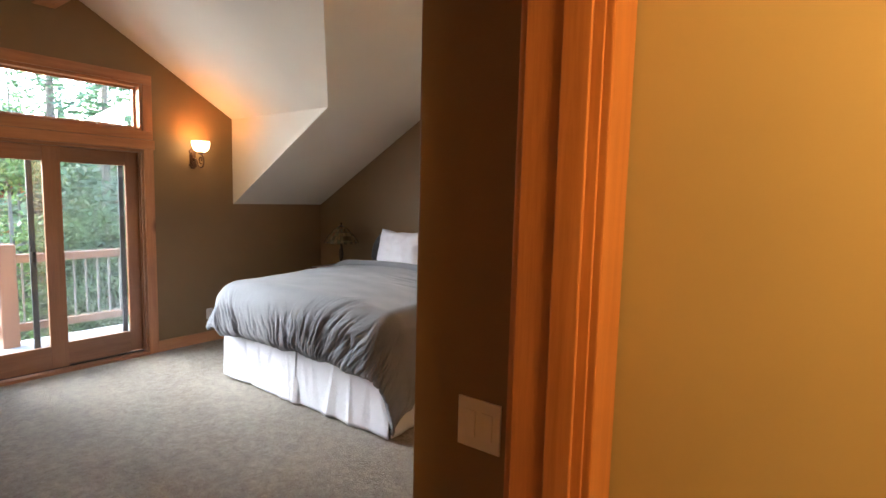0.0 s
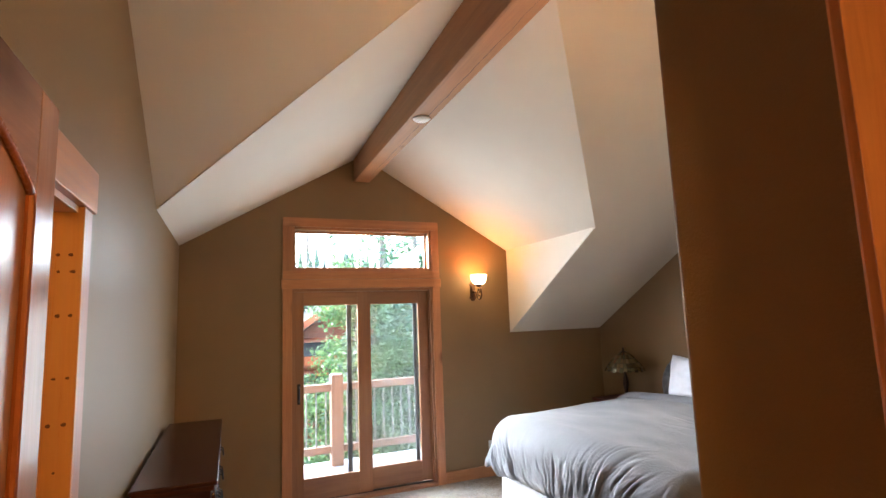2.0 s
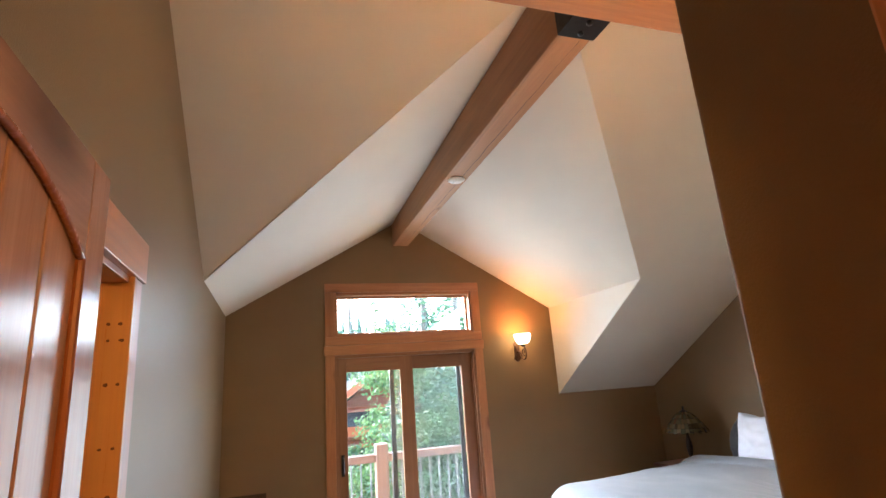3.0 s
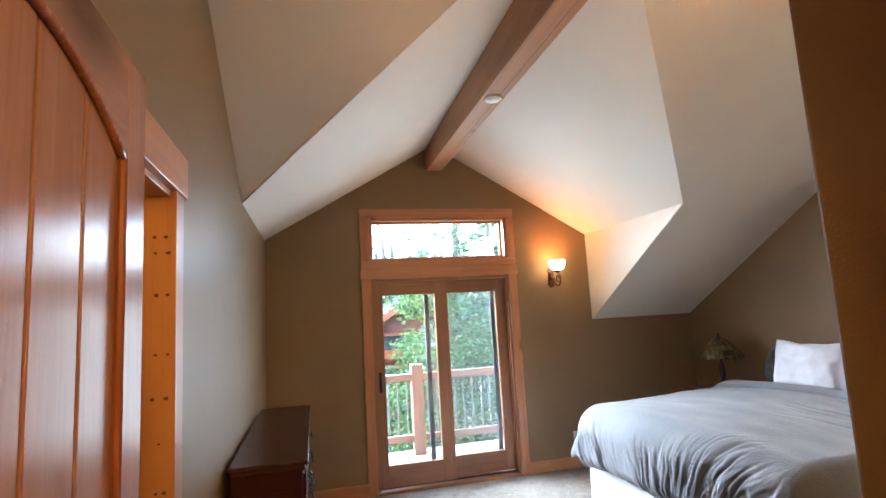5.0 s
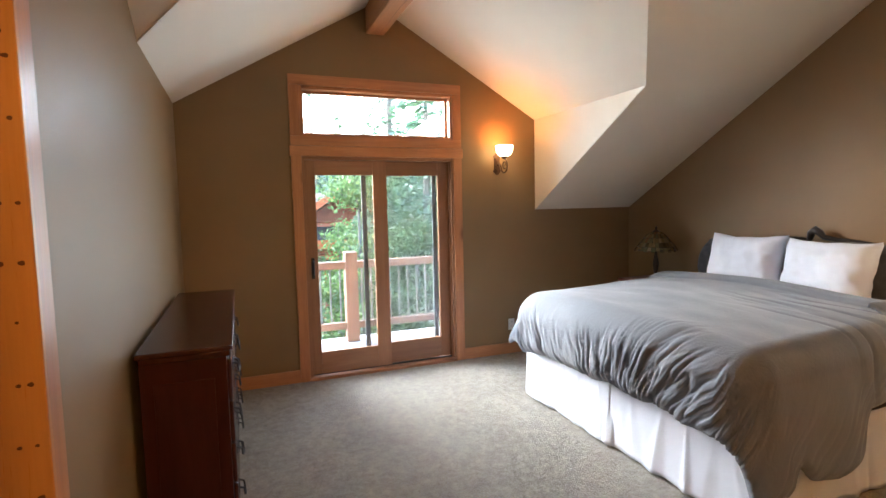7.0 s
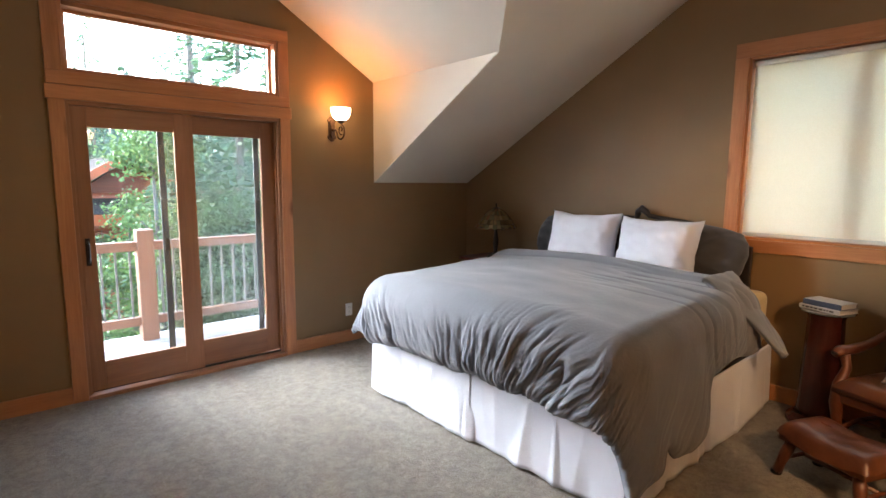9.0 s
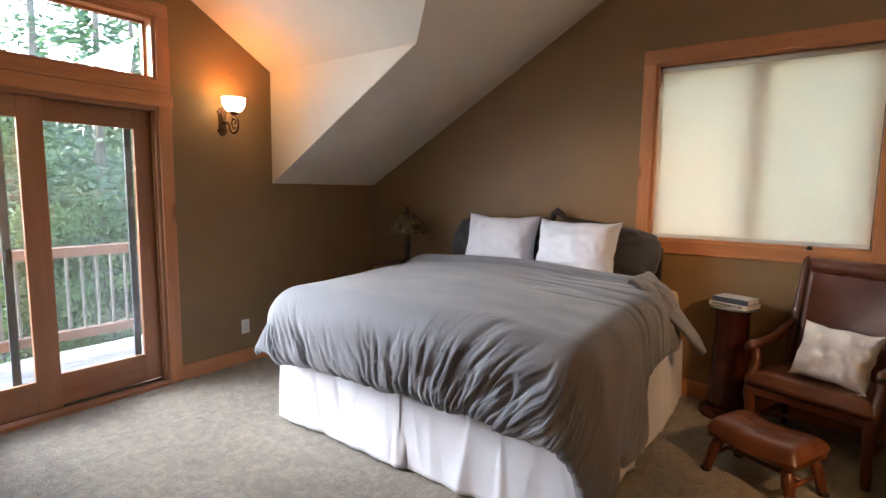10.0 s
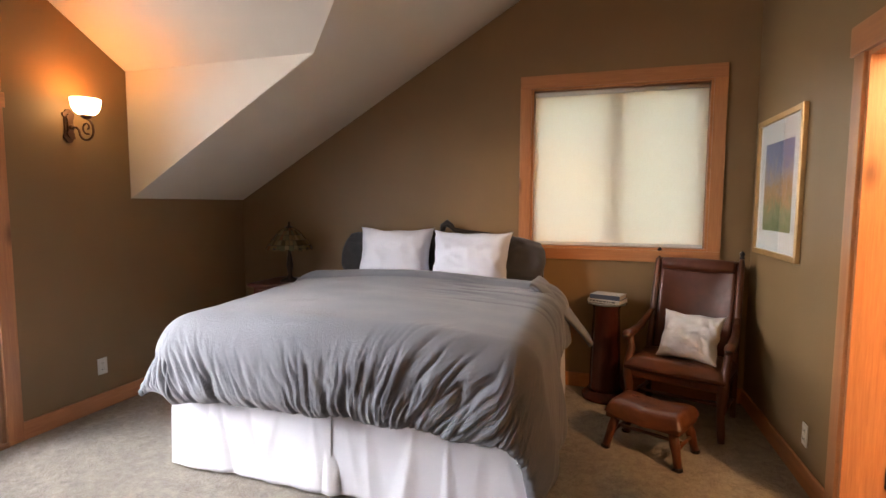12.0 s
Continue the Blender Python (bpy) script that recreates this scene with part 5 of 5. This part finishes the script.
for z0, z1, k in rows3:
    for i in range(k):
        w = (X1 - X0 - 0.06) / k
        a = X0 + 0.03 + i * w
        d = part("drawer", box((a + 0.006, Y1, z0), (a + w - 0.006, Y1 + 0.018, z1), 0.006), M_DRESSER, ds)
        for hx in ((a + w * 0.5,) if k == 3 else (a + w * 0.22, a + w * 0.78)):
            zc = (z0 + z1) / 2
            hb = prism([(hx + 0.05 * math.cos(q) * (1 + 0.25 * math.cos(2 * q)), Y1 + 0.018, zc + 0.028 * math.sin(q) * (1 + 0.2 * math.sin(3 * q))) for q in [2 * math.pi * j / 18 for j in range(18)]], (0, 0.004, 0))
            tube([(hx - 0.036, Y1 + 0.022, zc + 0.012), (hx - 0.036, Y1 + 0.04, zc + 0.004), (hx - 0.028, Y1 + 0.044, zc - 0.03), (hx, Y1 + 0.046, zc - 0.038), (hx + 0.028, Y1 + 0.044, zc - 0.03), (hx + 0.036, Y1 + 0.04, zc + 0.004), (hx + 0.036, Y1 + 0.022, zc + 0.012)], 0.0048, 8, hb)
            part("bail_pull", hb, M_BLACK, d, "dark iron bail pull")

# pedestal with books
M_PED = lacquer("dark_red_pedestal", (0.050, 0.011, 0.008), 0.22, 0.4)
PX, PY = -2.14, 4.53
pd = thing("pedestal_table", (PX, PY, 0), 0, "dark red-brown column pedestal table", "pedestal")
part("base", lathe([(0.165, 0), (0.17, 0.015), (0.165, 0.035), (0.15, 0.045), (0.14, 0.06), (0.125, 0.07)], 28), M_PED, pd, smooth=True)
part("column", lathe([(0.125, 0.07), (0.116, 0.1), (0.108, 0.4), (0.098, 0.70), (0.104, 0.72), (0.104, 0.735)], 28), M_PED, pd, smooth=True)
mgl, nt, b = material("glass_top", 0.05)
b.inputs["Base Color"].default_value = (0.09, 0.10, 0.095, 1)
b.inputs["Metallic"].default_value = 0.0
b.inputs["Specular IOR Level"].default_value = 0.9
part("top", lathe([(0.14, 0.735), (0.146, 0.739), (0.146, 0.747), (0.14, 0.751)], 32), mgl, pd, "thin glass top with a bright rim")
M_PAPER = plain("paper_edge", (0.62, 0.60, 0.55), 0.8, 0, 0.05)
M_NAVY = plain("navy_cover", (0.035, 0.05, 0.09), 0.5, 0, 0.1)
M_GREYC = plain("pale_cover", (0.42, 0.42, 0.40), 0.5, 0, 0.1)


def book(place, turn, w, d, h, cover, label, top=None, title=False):
    t = thing("book", place, turn, label, "book", "books on the pedestal")
    part("pages", box((-w / 2 + 0.003, -d / 2 + 0.003, 0.003), (w / 2 - 0.004, d / 2 - 0.003, h - 0.003)), M_PAPER, t)
    part("cover", box((-w / 2, -d / 2, 0), (w / 2, d / 2, 0.003), 0.0008), cover, t)
    part("cover", box((-w / 2, -d / 2, h - 0.003), (w / 2, d / 2, h), 0.0008), top or cover, t)
    part("spine", box((-w / 2, -d / 2 - 0.002, 0), (w / 2, -d / 2 + 0.002, h), 0.001), cover, t)
    if title:
        r = random.Random(3)
        x = -w / 2 + 0.02
        while x < w / 2 - 0.03:
            ln = r.uniform(0.008, 0.03)
            part("title_bar", box((x, -d / 2 - 0.0032, h * 0.3), (x + ln, -d / 2 - 0.002, h * 0.7)), DARKSLOT, t)
            x += ln + 0.008
    return t


book((PX + 0.005, PY - 0.01, 0.751), -22, 0.245, 0.17, 0.026, M_GREYC, "pale book with dark lettering lying flat", None, True)
book((PX + 0.008, PY - 0.005, 0.777), -19, 0.225, 0.155, 0.034, M_NAVY, "navy blue book with a pale top cover", M_GREYC)


# leather armchair
def leather(name, dark, light, rough=0.33):
    m, nt, b = material(name, rough)
    v = coords(nt)
    nt.links.new(ramp(nt, noise_tex(nt, v, 5, 5, 0.6, 0.5), [(0.3, dark), (0.7, light)]), b.inputs["Base Color"])
    nt.links.new(ramp(nt, noise_tex(nt, v, 9, 4), [(0.3, (rough * 0.75,) * 3), (0.7, (rough * 1.3,) * 3)]), b.inputs["Roughness"])
    bump(nt, b, mixed(nt, 0.4, noise_tex(nt, v, 180, 3), noise_tex(nt, v, 12, 3)), 0.2, 0.006)
    return m


M_LEATHER = leather("brown_leather", (0.052, 0.013, 0.006), (0.10, 0.027, 0.011), 0.4)
M_LEATHER.node_tree.nodes["Principled BSDF"].inputs["Specular IOR Level"].default_value = 0.3
M_LEATHER2 = leather("worn_tan_leather", (0.062, 0.019, 0.008), (0.15, 0.050, 0.018), 0.34)
M_CHAIRWOOD = wood("chair_oak", (0.05, 0.014, 0.006), (0.12, 0.036, 0.013), "z", 0.3, 30, 0.0)
ch = thing("armchair", (-1.625, 4.30, 0), -20, "brown leather armchair with carved wooden frame", "armchair")


def cushion(w, d, h, seed, sag=0.015, power=5):
    def top(u, v):
        x, y = 2 * u - 1, 2 * v - 1
        t = (max(0, 1 - abs(x) ** power) * max(0, 1 - abs(y) ** power)) ** 0.4
        return Vector((w / 2 * x, d / 2 * y, h * t - sag * (1 - x * x) * (1 - y * y) + 0.005 * n3(x * 3, y * 3, seed)))
    bm = grid_mesh(26, 22, top)
    joined(bm, grid_mesh(2, 2, lambda u, v: Vector((w / 2 * (2 * u - 1), d / 2 * (2 * v - 1), -0.03))))
    edge = bmesh.new()
    bmesh.ops.create_cube(edge, size=1)
    for q in edge.verts:
        q.co = (q.co.x * w * 0.985, q.co.y * d * 0.985, -0.028 + (q.co.z + 0.5) * 0.03)
    return joined(bm, edge)


sm = cushion(0.62, 0.50, 0.075, 3, 0.012)
for v in sm.verts:
    v.co += Vector((0, -0.03, 0.385 - 0.03 * v.co.y))
part("seat", sm, M_LEATHER2, ch, "worn brown leather seat", True)


def back_point(u, v):
    x = 0.255 * (2 * u - 1)
    z = 0.42 + 0.66 * v
    y = 0.205 + 0.15 * v + 0.045 * (1 - (2 * u - 1) ** 2) * math.sin(math.pi * min(1, v * 1.05)) + 0.006 * n3(u * 3, v * 3, 5)
    return Vector((x, y, z))


thick(part("backrest", grid_mesh(20, 24, back_point), M_LEATHER, ch, "glossy dark brown leather back", True), 0.022)
hr = tube([(-0.245, 0.325, 1.045), (-0.235, 0.325, 1.045), (-0.1, 0.335, 1.043), (0.1, 0.335, 1.043), (0.235, 0.325, 1.045), (0.245, 0.325, 1.045)], [0.03, 0.044, 0.05, 0.05, 0.044, 0.03], 16)
part("head_roll", hr, M_LEATHER, ch, "padded leather head roll", True)
for s in (-1, 1):
    up = tube([(s * 0.285, 0.24, 0.0), (s * 0.285, 0.20, 0.2), (s * 0.282, 0.20, 0.42), (s * 0.280, 0.26, 0.72), (s * 0.278, 0.335, 1.06), (s * 0.278, 0.352, 1.10)], [0.02, 0.024, 0.027, 0.026, 0.022, 0.016], 10)
    part("upright", up, M_CHAIRWOOD, ch, smooth=True)
    part("finial", lathe([(0.012, 0), (0.02, 0.008), (0.010, 0.016), (0.017, 0.028), (0.018, 0.04), (0.009, 0.052), (0.003, 0.056)], 12, (s * 0.278, 0.352, 1.105)), M_BLACK, ch, "dark turned finial", True)
    ar = tube([(s * 0.285, 0.245, 0.70), (s * 0.295, 0.15, 0.655), (s * 0.305, 0.02, 0.605), (s * 0.312, -0.12, 0.588), (s * 0.315, -0.22, 0.592), (s * 0.315, -0.265, 0.575)], [0.022, 0.025, 0.028, 0.032, 0.034, 0.024], 10)
    for v in ar.verts:
        v.co.z = 0.6 + (v.co.z - 0.6) * 0.9
    part("arm", ar, M_CHAIRWOOD, ch, smooth=True)
    part("arm_cap", lathe([(0.02, 0), (0.026, 0.006), (0.02, 0.016), (0.006, 0.02)], 12, (s * 0.315, -0.255, 0.578)), M_BLACK, ch, "dark metal arm end", True)
    fr = tube([(s * 0.30, -0.27, 0.0), (s * 0.295, -0.262, 0.05), (s * 0.285, -0.235, 0.16), (s * 0.292, -0.255, 0.30), (s * 0.30, -0.235, 0.40), (s * 0.298, -0.175, 0.49), (s * 0.31, -0.19, 0.58)], [0.022, 0.026, 0.024, 0.034, 0.03, 0.024, 0.026], 10)
    part("front_leg", fr, M_CHAIRWOOD, ch, smooth=True)
    part("side_rail", box((s * 0.285 - 0.014, -0.24, 0.315), (s * 0.285 + 0.014, 0.21, 0.375), 0.006), M_CHAIRWOOD, ch)
    part("stretcher", tube([(s * 0.287, -0.24, 0.14), (s * 0.286, -0.02, 0.155), (s * 0.285, 0.21, 0.14)], 0.013, 8), M_CHAIRWOOD, ch, smooth=True)
part("front_rail", box((-0.285, -0.265, 0.31), (0.285, -0.238, 0.375), 0.008), M_CHAIRWOOD, ch)
part("back_rail", box((-0.275, 0.19, 0.33), (0.275, 0.215, 0.40), 0.006), M_CHAIRWOOD, ch)
part("top_rail", tube([(-0.275, 0.34, 1.07), (0, 0.35, 1.075), (0.275, 0.34, 1.07)], 0.016, 8), M_CHAIRWOOD, ch, smooth=True)
part("cross_stretcher", tube([(-0.285, -0.03, 0.153), (0.285, -0.03, 0.153)], 0.012, 8), M_CHAIRWOOD, ch, smooth=True)

M_LINEN = cloth("pale_linen", (0.62, 0.60, 0.57), 0.92, 380, 0.05, 0.3)
tp = pillow((-1.60, 4.205, 0.60), -25, -26, (0.39, 0.34, 0.17), M_LINEN, 11, "pale linen throw pillow on the leather armchair", "", 0.016, 1)

# footstool
fs_ = thing("footstool", (-1.865, 3.715, 0), -25, "brown leather footstool with splayed wooden legs", "footstool")


def saddle(u, v):
    x, y = 2 * u - 1, 2 * v - 1
    t = (max(0, 1 - abs(x) ** 4) * max(0, 1 - abs(y) ** 4)) ** 0.35
    dip = 0.035 * (1 - x * x) ** 1.5
    return Vector((0.225 * x, 0.165 * y, 0.235 + 0.09 * t - dip + 0.004 * n3(x * 3, y * 3, 2)))


part("seat", grid_mesh(28, 22, saddle), M_LEATHER2, fs_, "worn saddle-shaped leather top", True)
part("seat_band", box((-0.218, -0.158, 0.195), (0.218, 0.158, 0.242), 0.012), M_LEATHER2, fs_, "nailed leather band")
nb = None
for k in range(24):
    for sy in (-1, 1):
        nb = lathe([(0.004, -0.0), (0.003, 0.003)], 6, (-0.205 + 0.0178 * k, sy * 0.159, 0.203), nb)
tagged(part("nail_heads", nb, M_BRONZE, fs_, "row of dark nail heads"), kind="stuff")
for sx in (-1, 1):
    for sy in (-1, 1):
        part("leg", tube([(sx * 0.165, sy * 0.115, 0.205), (sx * 0.185, sy * 0.13, 0.13), (sx * 0.20, sy * 0.14, 0.07), (sx * 0.215, sy * 0.15, 0.0)], [0.026, 0.03, 0.024, 0.026], 10), M_CHAIRWOOD, fs_, smooth=True)
        part("foot_cap", lathe([(0.024, 0), (0.028, 0.006), (0.026, 0.02), (0.02, 0.024)], 10, (sx * 0.214, sy * 0.149, 0)), M_BLACK, fs_, "dark foot cap")
    part("side_stretcher", tube([(sx * 0.19, -0.135, 0.1), (sx * 0.19, 0.135, 0.1)], 0.011, 8), M_CHAIRWOOD, fs_, smooth=True)
part("stretcher", tube([(-0.19, 0, 0.1), (0.19, 0, 0.1)], 0.011, 8), M_CHAIRWOOD, fs_, smooth=True)

# framed picture
M_GOLD = plain("gilt_frame", (0.50, 0.31, 0.13), 0.35, 0.5, 0.12, 20)
M_MAT = plain("white_mat", (0.72, 0.72, 0.70), 0.85, 0, 0.02)
art, nt, b = material("landscape_print", 0.7)
v = coords(nt)
sep = nt.nodes.new("ShaderNodeSeparateXYZ")
nt.links.new(v, sep.inputs[0])
ad = nt.nodes.new("ShaderNodeMath")
ad.operation = "MULTIPLY_ADD"
nt.links.new(noise_tex(nt, v, 9, 6, 0.7, 0.9), ad.inputs[0])
ad.inputs[1].default_value = 0.55
nt.links.new(sep.outputs["Z"], ad.inputs[2])
nt.links.new(ramp(nt, ad.outputs[0], [(0.14, (0.06, 0.10, 0.04)), (0.28, (0.13, 0.19, 0.07)), (0.40, (0.22, 0.24, 0.12)), (0.50, (0.46, 0.25, 0.10)), (0.62, (0.34, 0.30, 0.30)), (0.74, (0.17, 0.21, 0.36))]), b.inputs["Base Color"])
PY0, PY1, PZ0, PZ1 = 3.78, 4.60, 1.155, 2.05
fr = thing("framed_picture", (0, 0, 0), 0, "gilt-framed landscape print with white mat", "picture")
fr.matrix_world = Matrix.Translation((pic_x(PY0), PY0, PZ0)) @ pose(0, 0, 0, 0, 0, math.degrees(math.atan2(0.10, 3.5)))
PWD, PHT, FW = PY1 - PY0, PZ1 - PZ0, 0.036
for a, b2 in (((-0.028, 0, 0), (0, FW, PHT)), ((-0.028, PWD - FW, 0), (0, PWD, PHT)), ((-0.027, FW, 0), (0, PWD - FW, FW)), ((-0.027, FW, PHT - FW), (0, PWD - FW, PHT))):
    part("frame_side", box(a, b2, 0.007, 3), M_GOLD, fr)
part("mat", box((-0.008, FW - 0.004, FW - 0.004), (-0.004, PWD - FW + 0.004, PHT - FW + 0.004)), M_MAT, fr, "white mat board")
ar = part("print", box((-0.0005, -0.255, 0), (0.0005, 0.255, 0.56)), art, fr, "soft landscape in blue, ochre and green")
ar.location = (-0.009, PWD / 2, 0.165)
gp = part("glazing", box((-0.0135, FW - 0.002, FW - 0.002), (-0.0115, PWD - FW + 0.002, PHT - FW + 0.002)), M_GLASS, fr, "reflective glazing")
gp.visible_shadow = False

# closet shelves and folded things
M_SHELF = wood("pine_shelf", (0.42, 0.20, 0.06), (0.58, 0.30, 0.10), "y", 0.4, 20, 0.4)
cs = thing("closet_shelves", (0, 0, 0), 0, "pine closet shelves with folded clothes", "shelves")
for y in (-1.60, -0.22):
    part("side", box((-3.09, y, 0), (-2.72, y + 0.02, 2.1), 0.002), M_SHELF, cs)
for z in (0.35, 0.75, 1.10, 1.42, 1.76):
    part("shelf", box((-3.09, -1.58, z), (-2.72, -0.22, z + 0.02), 0.002), M_SHELF, cs)
r = random.Random(12)
CL = [cloth("folded_" + n, c, 0.95, 300, 0.15, 0.4) for n, c in (("ochre", (0.42, 0.30, 0.07)), ("cream", (0.55, 0.48, 0.36)), ("brown", (0.10, 0.05, 0.03)), ("charcoal", (0.05, 0.045, 0.04)))]
names = ("ochre", "cream", "brown", "charcoal")
for z in (0.37, 0.77, 1.12, 1.44, 1.78):
    y = -1.5
    while y < -0.5:
        k = r.randrange(4)
        w, h = r.uniform(0.24, 0.33), r.uniform(0.06, 0.16)
        t = thing("folded_clothes", (-2.9, y + w / 2, z), r.uniform(-4, 4), names[k] + " folded clothes stacked on the closet shelf", "clothes", "folded clothes")
        nl = max(2, int(h / 0.035))
        for j in range(nl):
            part("layer", box((-0.15 + r.uniform(0, 0.02), -w / 2 + r.uniform(0, 0.015), h * j / nl), (0.15 - r.uniform(0, 0.02), w / 2 - r.uniform(0, 0.015), h * (j + 1) / nl), 0.012, 3), CL[k], t, smooth=True)
        y += w + 0.03
